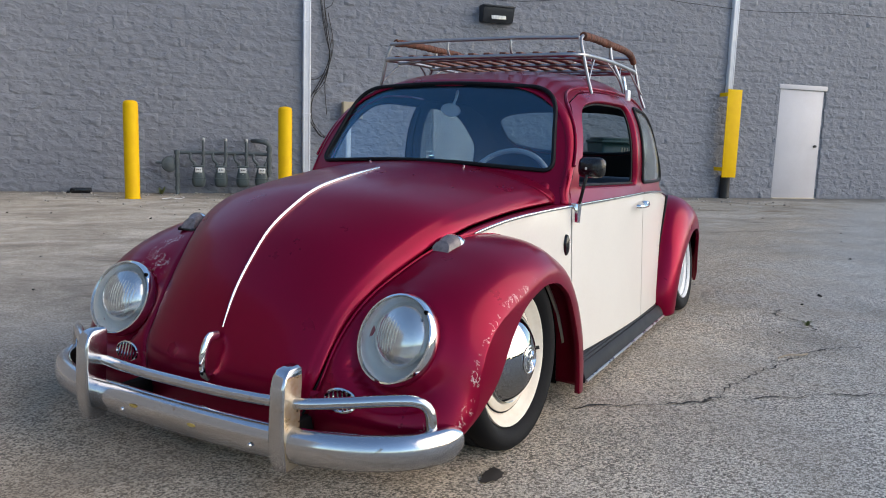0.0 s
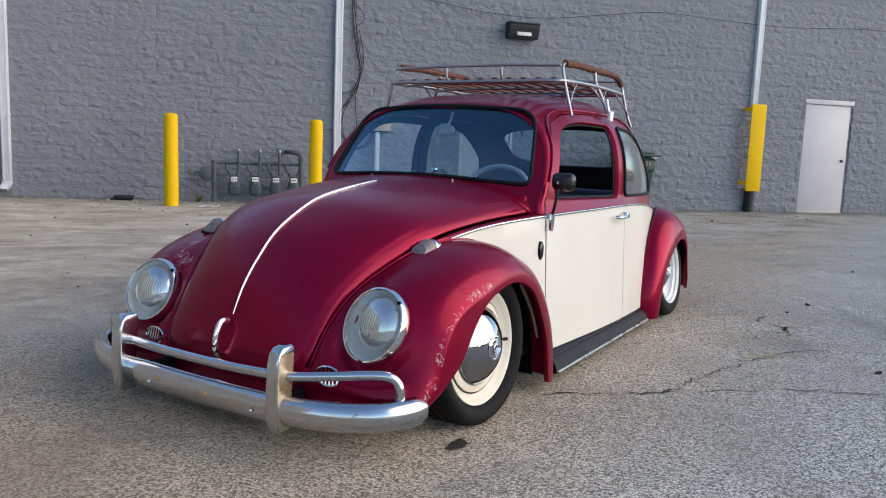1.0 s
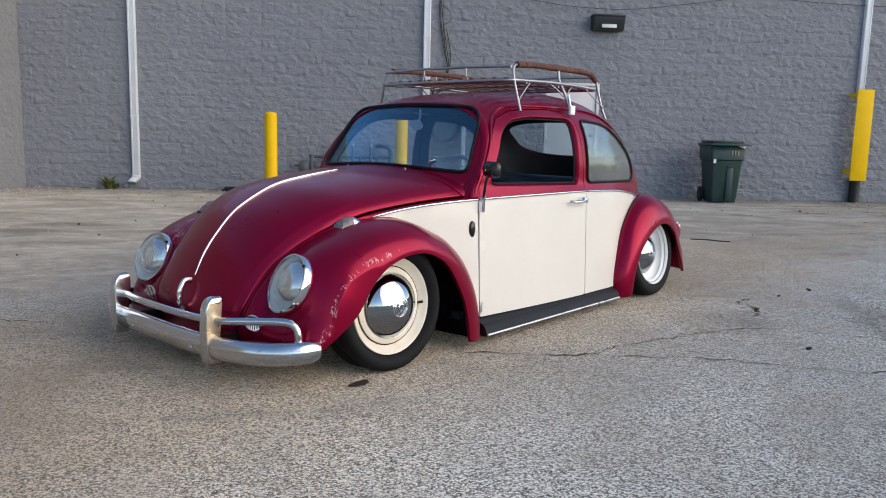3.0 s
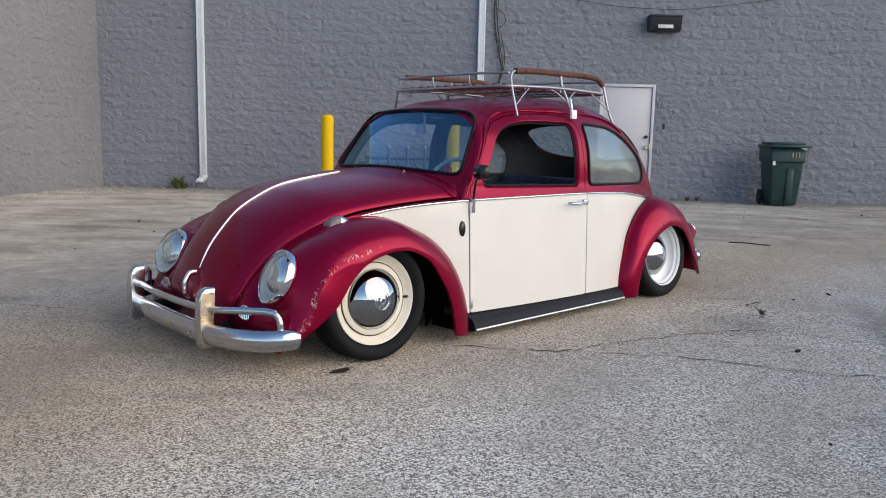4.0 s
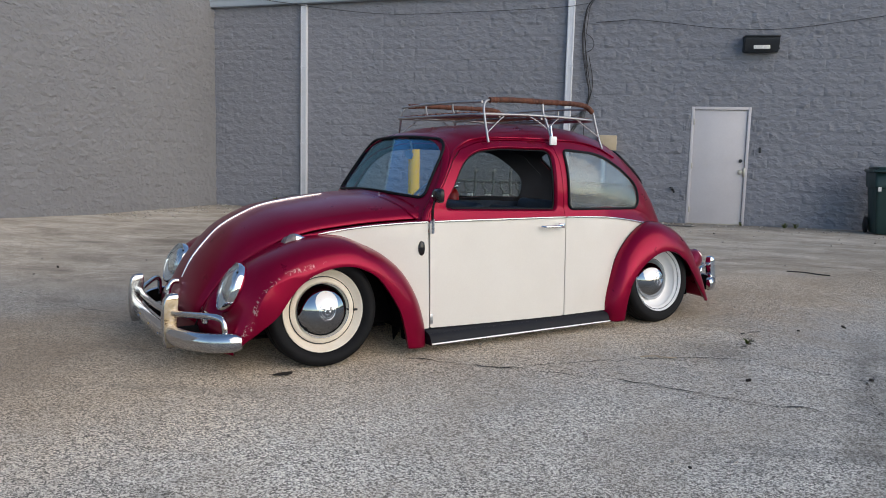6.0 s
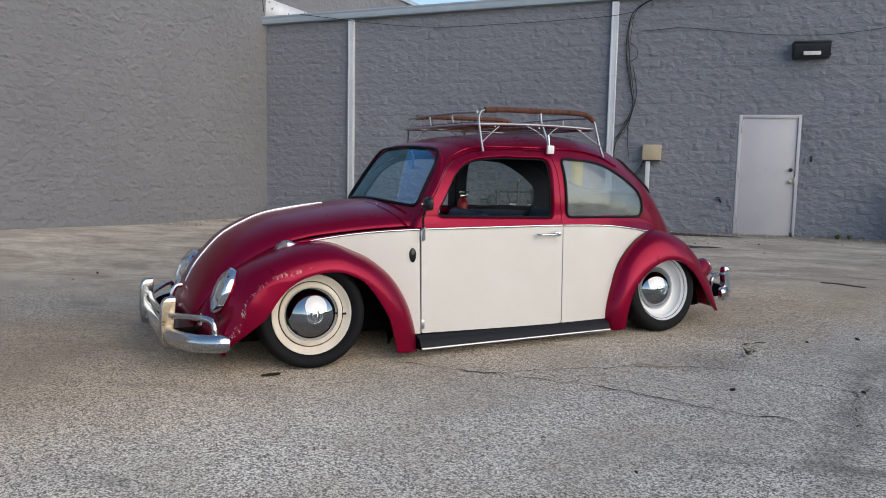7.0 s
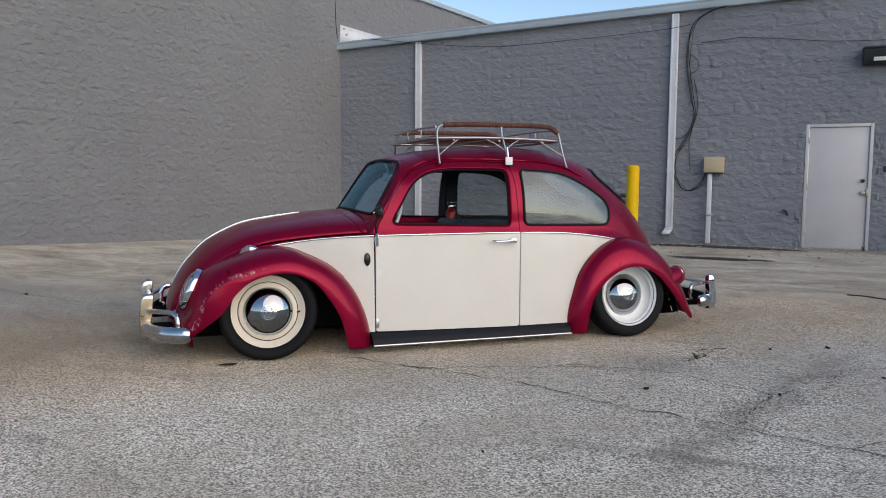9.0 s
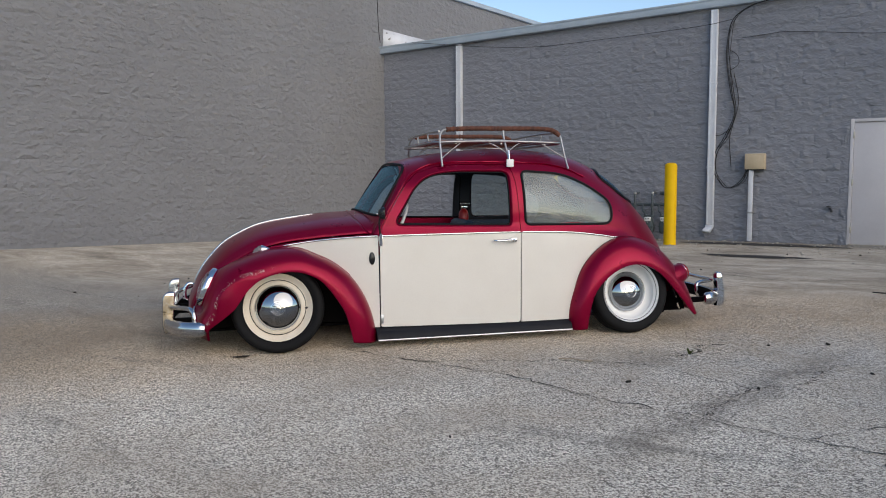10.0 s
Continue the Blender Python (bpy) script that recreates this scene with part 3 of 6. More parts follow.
# ---- downspouts ----
def downspout(x, z0, z1, kick, label):
    ob = thing("downspout", pose(x, WY - 0.05, z0), label, "downspout", "downspouts on the rear wall")
    h = z1 - z0
    bm = bmesh.new()
    box(bm, -0.062, 0.062, -0.038, 0.045, 0.14 if kick else 0, h, 0.012)
    part("pipe", bm, WHITE_METAL, ob)
    for x in (-0.042, 0.042):
        part("rib", boxed(x - 0.013, x + 0.013, -0.046, -0.036, 0.16 if kick else 0.01, h - 0.01, 0.004), WHITE_METAL, ob)
    if kick:
        bm = bmesh.new()
        rings = []
        for (dx, dy, z) in ((0, 0, 0.15), (-0.005, -0.01, 0.11), (-0.02, -0.06, 0.06), (-0.04, -0.13, 0.015)):
            rings.append([bm.verts.new((dx + sx * 0.062, dy + sy * 0.042, z + (0.03 if sy < 0 and z < 0.1 else 0))) for sx, sy in ((-1, -1), (1, -1), (1, 1), (-1, 1))])
        for a, b in zip(rings, rings[1:]):
            for i in range(4):
                bm.faces.new((a[i], a[(i + 1) % 4], b[(i + 1) % 4], b[i]))
        bmesh.ops.recalc_face_normals(bm, faces=bm.faces)
        part("elbow", bm, WHITE_METAL, ob, solid=0.006)
        for z in (1.15, 2.6):
            part("strap", boxed(-0.068, 0.068, -0.044, 0.046, z, z + 0.03, 0.004), WHITE_METAL, ob)
    return ob


downspout(-4.355, 0.09, 3.87, True, "white metal downspout with a kicked-out foot on grey wall")
downspout(0.665, 0.13, 4.0, True, "white metal downspout beside hanging black cables")
downspout(8.66, 2.0, 4.2, False, "white metal downspout above a yellow guard")


# ---- doors ----
def steel_door(name, x0, x1, top, framed, label):
    ob = thing(name, pose(x0, WY, 0), label, "door", kind="structure")
    w = x1 - x0
    t = 0.05
    if framed:
        part("jamb", boxed(0.0, t, -0.02, 0.12, 0, top, 0.004), DOOR_WHITE, ob)
        part("jamb", boxed(w - t, w, -0.02, 0.12, 0, top, 0.004), DOOR_WHITE, ob)
        part("lintel", boxed(t, w - t, -0.02, 0.12, top - t, top, 0.004), DOOR_WHITE, ob)
    else:
        part("lintel", boxed(-0.04, w + 0.03, -0.03, 0.1, top - 0.09, top, 0.004), DOOR_WHITE, ob)
        t = 0.015
    leaf = part("leaf", boxed(t + 0.004, w - t - 0.004, 0.01, 0.055, 0.015, top - (0.055 if framed else 0.095), 0.004), DOOR_WHITE, ob)
    part("threshold", boxed(0.02, w - 0.02, -0.02, 0.10, 0.0, 0.013), BRASS, ob)
    if framed:
        for z in (0.25, 1.02, 1.78):
            part("hinge", boxed(t - 0.012, t + 0.012, -0.028, 0.01, z - 0.05, z + 0.05, 0.003), BRASS, leaf)
        for z, r in ((1.12, 0.028), (0.925, 0.036)):
            part("lock" if r < 0.03 else "knob", lathe([(0.0, -0.055), (r * 0.7, -0.052), (r, -0.035), (r * 0.5, -0.01), (r * 1.1, 0.0), (r * 1.1, 0.012)], 20, m=pose(w - t - 0.07, 0, z)), BRONZE if r < 0.03 else BRASS, leaf)
        part("strike_plate", boxed(w - t - 0.02, w - t + 0.012, -0.024, 0.012, 0.85, 1.0, 0.003), BRASS, ob)
    else:
        part("lock", lathe([(0.0, -0.03), (0.025, -0.028), (0.028, 0.012)], 16, m=pose(w - 0.13, 0, 1.05)), BRONZE, leaf)
    return ob


steel_door("door_1", 2.81, 3.79, 2.04, True, "white painted steel exit door, closed, in a white frame")
steel_door("door_2", 9.88, 10.97, 2.24, False, "plain white steel door, closed, with a small lock")


# ---- bollards and pipe guard ----
def bollard():
    ob = thing("bollard", pose(-1.88, 9.57, 0), "yellow plastic-sleeved steel bollard standing before the wall", "bollard", "bollards by the gas meters")
    part("sleeve", lathe([(0.103, 0.0), (0.103, 0.02), (0.1, 0.03), (0.1, 1.30), (0.092, 1.335), (0.07, 1.352), (0.035, 1.36), (0.0, 1.362)], 32, axis="z"), YELLOW, ob)
    return ob


copy_thing(bollard(), pose(0.225, 9.57, 0))

guard = thing("pipe_guard", pose(8.64, WY, 0), "flat yellow steel guard plate before a downspout", "pipe guard")
bm = bmesh.new()
box(bm, -0.158, 0.158, -0.27, -0.255, 0.41, 2.06, 0.004)
part("plate", bm, YELLOW, guard)
for z in (0.53, 1.93):
    bm = bmesh.new()
    box(bm, -0.156, -0.140, -0.256, 0.004, z, z + 0.07, 0.002)
    part("bracket", bm, YELLOW, guard)
foot = thing("pipe_stub", pose(8.70, WY - 0.1, 0), "black rusty pipe stub below the yellow guard", "pipe")
part("stub", lathe([(0.0, 0.0), (0.10, 0.0), (0.095, 0.05), (0.09, 0.38), (0.10, 0.44), (0.0, 0.44)], 20, axis="z"), CABLE, foot)


# ---- gas meters ----
manifold = thing("gas_manifold", pose(0, WY - 0.3, 0), "grey-green gas pipe manifold on the wall", "gas pipes")
part("header_pipe", tube([(-1.32, 0.06, 0.64), (0.06, 0.06, 0.64)], 0.028), PIPE, manifold)
part("feed_pipe", bent([(-1.31, 0.0, 0.0), (-1.31, 0.0, 0.3), (-1.31, 0.0, 0.60), (-1.31, 0.02, 0.66)], 0.03), PIPE, manifold)
part("return_pipe", bent([(0.06, 0.0, 0.28), (0.06, 0.0, 0.6), (0.06, 0.0, 0.76), (0.0, 0.0, 0.82), (-0.10, 0.06, 0.84), (-0.18, 0.25, 0.84)], 0.036), PIPE, manifold)
part("shut_off_valve", lathe([(0.0, -0.06), (0.05, -0.05), (0.055, 0.0), (0.05, 0.05), (0.0, 0.06)], 16, m=pose(-1.47, 0.04, 0.48)), PIPE, manifold)
part("valve_pipe", tube([(-1.62, 0.04, 0.48), (-1.32, 0.04, 0.48)], 0.02), PIPE, manifold)
for z in (0.10, 0.30, 0.48, 0.64):
    part("coupling", lathe([(0.0, -0.03), (0.040, -0.03), (0.043, 0.0), (0.040, 0.03), (0.0, 0.03)], 10, axis="z", m=pose(-1.31, 0.0, z)), PIPE, manifold)
part("regulator", lathe([(0.0, -0.05), (0.05, -0.045), (0.11, -0.02), (0.12, 0.0), (0.11, 0.02), (0.05, 0.04), (0.0, 0.045)], 24, m=pose(-1.42, 0.02, 0.46)), PIPE, manifold, "round regulator disc")
for z in (0.36, 0.55, 0.72):
    part("coupling", lathe([(0.0, -0.03), (0.046, -0.03), (0.049, 0.0), (0.046, 0.03), (0.0, 0.03)], 10, axis="z", m=pose(0.06, 0.0, z)), PIPE, manifold)
for x in (-0.93, -0.60, -0.29):
    part("riser", bent([(x, 0.0, 0.42), (x, 0.0, 0.60), (x, 0.0, 0.80), (x, 0.05, 0.84), (x, 0.27, 0.85)], 0.02), PIPE, manifold)
    part("elbow", lathe([(0.0, -0.03), (0.028, -0.028), (0.030, 0.0), (0.028, 0.028), (0.0, 0.03)], 10, axis="z", m=pose(x, 0.02, 0.835)), STEEL, manifold, "pale elbow fitting")
    part("union", lathe([(0.0, -0.03), (0.03, -0.03), (0.03, 0.03), (0.0, 0.03)], 8, axis="z", m=pose(x, 0.0, 0.62)), PIPE, manifold)


def gas_meter(x):
    ob = thing("gas_meter", pose(x, WY - 0.3, 0.12), "grey gas meter with a white dial plate, piped to the manifold", "gas meter", "row of gas meters")
    bm = bmesh.new()
    rings = []
    for z, w, d in ((0.0, 0.055, 0.045), (0.012, 0.078, 0.062), (0.045, 0.096, 0.078), (0.10, 0.101, 0.082), (0.17, 0.094, 0.076), (0.23, 0.080, 0.066), (0.285, 0.066, 0.055), (0.305, 0.052, 0.045)):
        rings.append([bm.verts.new((x, y, z)) for x, y in rounded([(-w, -d), (w, -d), (w, d), (-w, d)], min(w, d) * 0.8, 4)])
    n = len(rings[0])
    for lo_, hi_ in zip(rings, rings[1:]):
        for i in range(n):
            bm.faces.new((lo_[i], lo_[(i + 1) % n], hi_[(i + 1) % n], hi_[i]))
    bm.faces.new(list(reversed(rings[0]))), bm.faces.new(rings[-1])
    part("body", bm, METER, ob)
    part("seam_band", boxed(-0.105, 0.105, -0.086, 0.086, 0.128, 0.140, 0.005), METER, ob)
    part("top_case", boxed(-0.085, 0.085, -0.045, 0.045, 0.30, 0.33, 0.012), METER, ob)
    index = part("index_box", boxed(-0.05, 0.05, -0.115, -0.055, 0.225, 0.30, 0.008), PAPER, ob)
    for k in (-0.025, 0.0, 0.025):
        part("dial", lathe([(0.0, -0.003), (0.009, -0.003), (0.009, 0.002)], 12, m=pose(k, -0.115, 0.268)), BRONZE, index)
    part("sight_screw", lathe([(0.0, -0.012), (0.010, -0.010), (0.010, 0.004)], 10, m=pose(0.0, -0.076, 0.205)), STEEL, ob)
    for x, z in ((-0.06, 0.35), (0.06, 0.35), (-0.12, 0.50)):
        part("coupling", lathe([(0.0, -0.022), (0.026, -0.022), (0.028, 0.0), (0.026, 0.022), (0.0, 0.022)], 8, axis="z", m=pose(x, 0.0 if z < 0.4 else 0.055, z)), PIPE, ob)
    part("inlet_pipe", bent([(-0.06, 0, 0.30), (-0.06, 0, 0.36), (-0.10, 0, 0.40), (-0.12, 0.03, 0.44), (-0.12, 0.06, 0.52)], 0.018), PIPE, ob)
    part("outlet_pipe", bent([(0.06, 0, 0.32), (0.065, 0, 0.36), (0.07, 0, 0.40)], 0.018), PIPE, ob)
    return ob


for x in (-1.0, -0.67, -0.345, -0.06):
    gas_meter(x)

# ---- wall lamp, cable box, cables ----
lamp = thing("wall_lamp", pose(3.845, WY, 3.08), "dark bronze wall-pack lamp with a frosted lens", "wall lamp")
bm = bmesh.new()
sec = [(0.0, -0.13), (-0.17, -0.14), (-0.24, 0.02), (-0.25, 0.10), (-0.22, 0.14), (0.0, 0.15)]
ends = [[bm.verts.new((x, y, z)) for y, z in sec] for x in (-0.275, 0.275)]
for i in range(len(sec)):
    j = (i + 1) % len(sec)
    bm.faces.new((ends[0][i], ends[0][j], ends[1][j], ends[1][i]))
bm.faces.new(ends[0]), bm.faces.new(list(reversed(ends[1])))
bmesh.ops.recalc_face_normals(bm, faces=bm.faces)
bmesh.ops.bevel(bm, geom=list(bm.edges), offset=0.012, segments=2, affect="EDGES")
part("housing", bm, BRONZE, lamp)
bm = boxed(-0.13, 0.13, -0.012, 0.004, -0.055, 0.055, 0.004)
bmesh.ops.transform(bm, matrix=pose(0, -0.212, -0.045, -24), verts=bm.verts)
part("lens", bm, LENS, lamp, "frosted glass lens")
part("visor", boxed(-0.285, 0.285, -0.265, -0.01, 0.105, 0.125, 0.006), BRONZE, lamp)
part("side_knob", lathe([(0.0, -0.02), (0.018, -0.015), (0.018, 0.015), (0.0, 0.02)], 10, m=pose(0.285, -0.12, -0.07, 0, 0, 90)), BRONZE, lamp)

cab = thing("cable_box", pose(1.40, WY, 1.25), "tan metal telephone box with grey conduit on the wall", "utility box")
part("cover", boxed(-0.16, 0.155, -0.21, 0.0, 0.0, 0.265, 0.01), TAN, cab)
part("lip", boxed(-0.15, 0.145, -0.19, 0.0, -0.018, -0.001), BRONZE, cab)
conduit = part("conduit", boxed(-0.10, -0.025, -0.16, -0.10, -1.22, -0.018, 0.012), WHITE_METAL, cab)
part("conduit_strap", boxed(-0.115, -0.01, -0.165, 0.0, -0.75, -0.72, 0.003), STEEL, cab)


def cable(pts, r, label, sway=0.0, seed=0):
    rnd = random.Random(seed)
    p = [(x + rnd.uniform(-sway, sway), y, z) for x, y, z in pts]
    ob = part("cable", bent(p, r, 70, 8), CABLE)
    return tagged(ob, label, "cable", "cables on the rear wall")


LOOP = [(1.5, 10.52, 4.03), (1.25, 10.55, 3.98), (1.0, 10.6, 3.80), (0.92, 10.64, 3.46), (0.90, 10.65, 3.08), (0.98, 10.65, 2.60), (1.03, 10.65, 2.21), (0.91, 10.65, 1.83), (0.75, 10.65, 1.55), (0.73, 10.65, 1.25), (0.83, 10.64, 1.01), (0.98, 10.62, 0.93), (1.18, 10.60, 1.04), (1.28, 10.58, 1.245)]
for k, r in enumerate((0.0065, 0.005, 0.006, 0.0045)):
    cable([(x + 0.016 * k - 0.02, y - 0.005 * k, z) for x, y, z in LOOP], r, "black cable hanging in a loop to the tan box", 0.03, k)
cable([(1.02, 10.66, 2.9), (1.06, 10.66, 2.4), (1.0, 10.66, 1.9), (0.95, 10.66, 1.7), (1.02, 10.66, 1.3)], 0.006, "thin black wire dangling loose on the wall", 0.03, 8)
cable([(0.62, 10.64, 1.86), (0.80, 10.66, 1.85), (0.95, 10.66, 1.95)], 0.005, "thin black wire crossing to the downspout", 0.0, 9)
cable([(0.92, 10.66, 3.3), (1.05, 10.66, 3.2), (1.07, 10.66, 3.05), (0.95, 10.66, 2.95)], 0.005, "thin black wire curl on the wall", 0.01, 10)
cable([(1.10, 10.66, 3.48), (1.45, 10.66, 3.50), (1.8, 10.66, 3.52), (2.5, 10.66, 3.44), (3.2, 10.66, 3.36), (4.2, 10.66, 3.34), (5.3, 10.66, 3.47), (6.5, 10.66, 3.62), (7.8, 10.66, 3.58), (9.3, 10.66, 3.56), (11.1, 10.66, 3.65), (15, 10.66, 3.7)], 0.0045, "thin black wire strung along the wall")
cable([(-5.4, 10.52, 3.985), (-4.8, 10.53, 3.90), (-3.8, 10.55, 3.76), (-2.6, 10.6, 3.66), (-1.15, 10.6, 3.68), (-0.2, 10.6, 3.71), (0.55, 10.58, 3.74), (0.95, 10.62, 3.80)], 0.005, "thin black wire sagging below the gutter")
cable([(-6.0, 10.1, 5.0), (-6.07, 10.25, 4.3), (-6.1, 10.35, 4.02)], 0.008, "thin black wire running down the tall wall")


# ---- wheeled bin ----
def bin_cart():
    ob = thing("wheeled_bin", pose(5.86, 10.05, 0, 0, 0, -4) @ Matrix.Diagonal((0.84, 0.95, 1.05, 1.0)), "dark green wheeled rubbish bin with closed lid by the wall", "bin")
    bm = bmesh.new()
    rings = []
    for z, w, d in ((0.02, 0.25, 0.24), (0.10, 0.265, 0.26), (0.70, 0.315, 0.31), (0.72, 0.345, 0.335), (0.94, 0.36, 0.35)):
        o = rounded([(-w, -d), (w, -d), (w, d), (-w, d)], 0.05, 4)
        rings.append([bm.verts.new((x, y, z)) for x, y in o])
    n = len(rings[0])
    for a, b in zip(rings, rings[1:]):
        for i in range(n):
            bm.faces.new((a[i], a[(i + 1) % n], b[(i + 1) % n], b[i]))
    bm.faces.new(list(reversed(rings[0])))
    part("body", bm, BIN, ob, solid=0.006)
    part("front_rib", boxed(-0.005, 0.13, -0.315, -0.24, 0.05, 0.62, 0.015), BIN, ob)
    part("grab_bar", tube([(0.0, -0.325, 0.60), (0.12, -0.325, 0.60)], 0.014), BIN, ob)
    lid = part("lid", box(boxed(-0.385, 0.385, -0.38, 0.36, 0.94, 0.985, 0.018), -0.33, 0.33, -0.30, 0.30, 0.975, 1.03, 0.025), BIN, ob)
    part("lid_lip", boxed(-0.42, 0.42, -0.415, -0.36, 0.945, 0.97, 0.01), BIN, lid)
    part("hinge_bar", tube([(-0.33, 0.38, 0.93), (0.33, 0.38, 0.93)], 0.018), BIN, ob)
    for k in (0.07, 0.13, 0.19):
        part("marking", boxed(k - 0.012, k + 0.012, -0.357, -0.352, 0.79, 0.87), TWIG, ob, "faded pale marking bar")
    bm = bmesh.new()
    bm.faces.new([bm.verts.new(p) for p in ((0.14, -0.372, 0.955), (0.36, -0.372, 0.955), (0.30, -0.368, 0.90))])
    part("sticker", bm, PAPER, ob, "white sticker", solid=0.003)
    part("sticker", boxed(-0.30, -0.245, -0.338, -0.332, 0.66, 0.84), PAPER, ob, "small worn sticker") 
    for s in (-1, 1):
        w = part("wheel", lathe([(0.0, -0.03), (0.10, -0.03), (0.125, -0.02), (0.125, 0.02), (0.10, 0.03), (0.0, 0.03)], 24, m=pose(s * 0.31, 0.24, 0.125, 0, 0, 90)), RUBBER, ob)
    return ob


bin_cart()

# ---- small things along the wall ----
drain = thing("floor_drain", pose(-2.68, 10.55, 0), "low black drain box lying at the wall's foot", "drain box")
part("body", boxed(-0.14, 0.14, -0.09, 0.09, 0.0, 0.075, 0.012), PLASTIC, drain)
part("flap", boxed(-0.19, -0.14, -0.06, 0.06, 0.0, 0.03, 0.006), PLASTIC, drain)
tap = thing("wall_tap", pose(2.555, WY, 0.585), "small dark hose tap on the wall", "tap")
part("spout", bent([(0, 0.02, 0), (0, -0.05, 0.01), (0.02, -0.09, -0.01), (0.03, -0.10, -0.05)], 0.018), BRONZE, tap)
part("handle", lathe([(0.0, -0.01), (0.035, -0.008), (0.035, 0.008), (0.0, 0.01)], 12, axis="z", m=pose(-0.02, -0.06, 0.04)), BRONZE, tap)
bell = thing("door_bell", pose(3.97, WY, 1.31), "small dark bell plate beside the white door", "bell")
part("plate", boxed(-0.02, 0.02, -0.03, 0.0, -0.05, 0.05, 0.006), BRONZE, bell)


def weed(x, y, size, n, seed):
    rnd = random.Random(seed)
    bm = bmesh.new()
    for _ in range(n):
        a, l = rnd.uniform(0, 6.28), size * rnd.uniform(0.5, 1.1)
        d = Vector((math.cos(a), math.sin(a), 0))
        s = Vector((-d.y, d.x, 0)) * size * 0.09
        base = d * size * 0.15 * rnd.random()
        up = rnd.uniform(0.4, 1.0)
        p = [base, base + d * l * 0.25 + Vector((0, 0, l * 0.6 * up)), base + d * l * 0.6 + Vector((0, 0, l * 0.8 * up))]
        vs = [bm.verts.new(p[0] - s * 0.4), bm.verts.new(p[0] + s * 0.4), bm.verts.new(p[1] + s), bm.verts.new(p[1] - s), bm.verts.new(p[2])]
        bm.faces.new(vs[:4]), bm.faces.new((vs[3], vs[2], vs[4]))
    ob = part("weed", bm, LEAF, smooth=0)
    ob.location = (x, y, 0)
    return tagged(ob, "small green weed growing out of the pavement", "weed", "weeds")


for k, (x, y, s, n) in enumerate(((-4.78, 10.5, 0.32, 30), (-4.68, 10.52, 0.2, 20), (4.42, 10.5, 0.13, 26), (4.60, 10.52, 0.12, 22), (-1.55, 10.45, 0.16, 20), (3.72, 10.55, 0.10, 14), (2.26, 1.38, 0.05, 22))):
    weed(x, y, s, n, k)


def flat_spot(name, x, y, rx, ry, turn, mat, label, category, seed, z=0.006):
    """A thin stain with an uneven edge."""
    rnd = random.Random(seed)
    bm = bmesh.new()
    ph = [rnd.uniform(0, 6.28) for _ in range(4)]
    vs = []
    for k in range(40):
        a = 2 * math.pi * k / 40
        r = 1 + 0.13 * math.sin(2 * a + ph[0]) + 0.10 * math.sin(3 * a + ph[1]) + 0.07 * math.sin(5 * a + ph[2]) + 0.05 * math.sin(9 * a + ph[3])
        vs.append(bm.verts.new((rx * r * math.cos(a), ry * r * math.sin(a), 0)))
    bm.faces.new(vs)
    ob = part(name, bm, mat, smooth=0)
    ob.matrix_world = pose(x, y, z, 0, 0, turn)
    return tagged(ob, label, category)


flat_spot("oil_stain", -0.115, -0.01, 0.047, 0.030, 40, OIL, "small black oil stain on asphalt by the front wheel", "stain", 1)
flat_spot("damp_patch", 1.75, 7.97, 0.68, 0.20, -5, DAMP, "long dark damp patch on the pale pavement", "stain", 2)


for k, (x, y, rx, ry, turn) in enumerate(((7.6, 7.87, 0.36, 0.035, 2), (6.5, 8.1, 0.55, 0.03, -2), (8.77, 8.9, 0.42, 0.04, 3), (7.0, 9.4, 0.5, 0.045, -1))):
    flat_spot("rust_stain", x, y, rx, ry, turn, RUSTY, "thin rust-brown stain on the pale pavement", "stain", 30 + k)
flat_spot("damp_patch", 1.6, 10.12, 1.1, 0.26, -3, DAMP, "dark damp strip along the foot of the wall", "stain", 3)


def crack(pts, width, seed):
    """A thin dark open crack that wanders along pts."""
    rnd = random.Random(seed)
    p = smooth_curve(pts, 90)
    bm = bmesh.new()
    prev = None
    for i, (x, y) in enumerate(p):
        k = noise.noise((i * 0.35, seed, 0.0)) * 0.05 + noise.noise((i * 0.9, seed, 5.0)) * 0.02
        d = p[min(i + 1, 89)] - p[max(i - 1, 0)]
        n = np.array((-d[1], d[0])) / (np.linalg.norm(d) + 1e-9)
        w = width * 1.15 * max(0.0, 0.35 + 0.9 * noise.noise((i * 0.22, seed, 9.0)) + 0.25 * rnd.random())
        a, b = np.array((x, y)) + n * (k + w), np.array((x, y)) + n * (k - w)
        cur = (bm.verts.new((*a, 0.0045)), bm.verts.new((*b, 0.0045)))
        if prev:
            bm.faces.new((prev[0], prev[1], cur[1], cur[0]))
        prev = cur
    return tagged(part("crack", bm, CRACK, smooth=0), "thin dark crack wandering through the asphalt", "crack", "cracks in the asphalt")


crack([(0.21, 0.50), (0.55, 0.44), (0.90, 0.41), (1.40, 0.38), (1.74, 0.29), (2.08, 0.17), (2.42, 0.12), (3.0, -0.01), (3.7, -0.1)], 0.006, 1)
crack([(3.3, 1.6), (3.06, 1.42), (2.93, 0.93), (2.71, 0.69), (2.59, 0.14)], 0.004, 2)
crack([(0.9, 0.41), (1.5, 0.75), (2.1, 0.95), (2.71, 0.69)], 0.005, 3)
crack([(-5.8, 1.75), (-3.76, 1.31), (-2.6, 1.15), (-1.75, 1.0)], 0.005, 4)
crack([(2.2, 1.25), (2.3, 1.45), (2.26, 1.62), (2.4, 1.75)], 0.010, 5)
crack([(3.0, -0.01), (3.6, 0.6), (4.6, 0.9), (6.0, 1.2)], 0.004, 6)
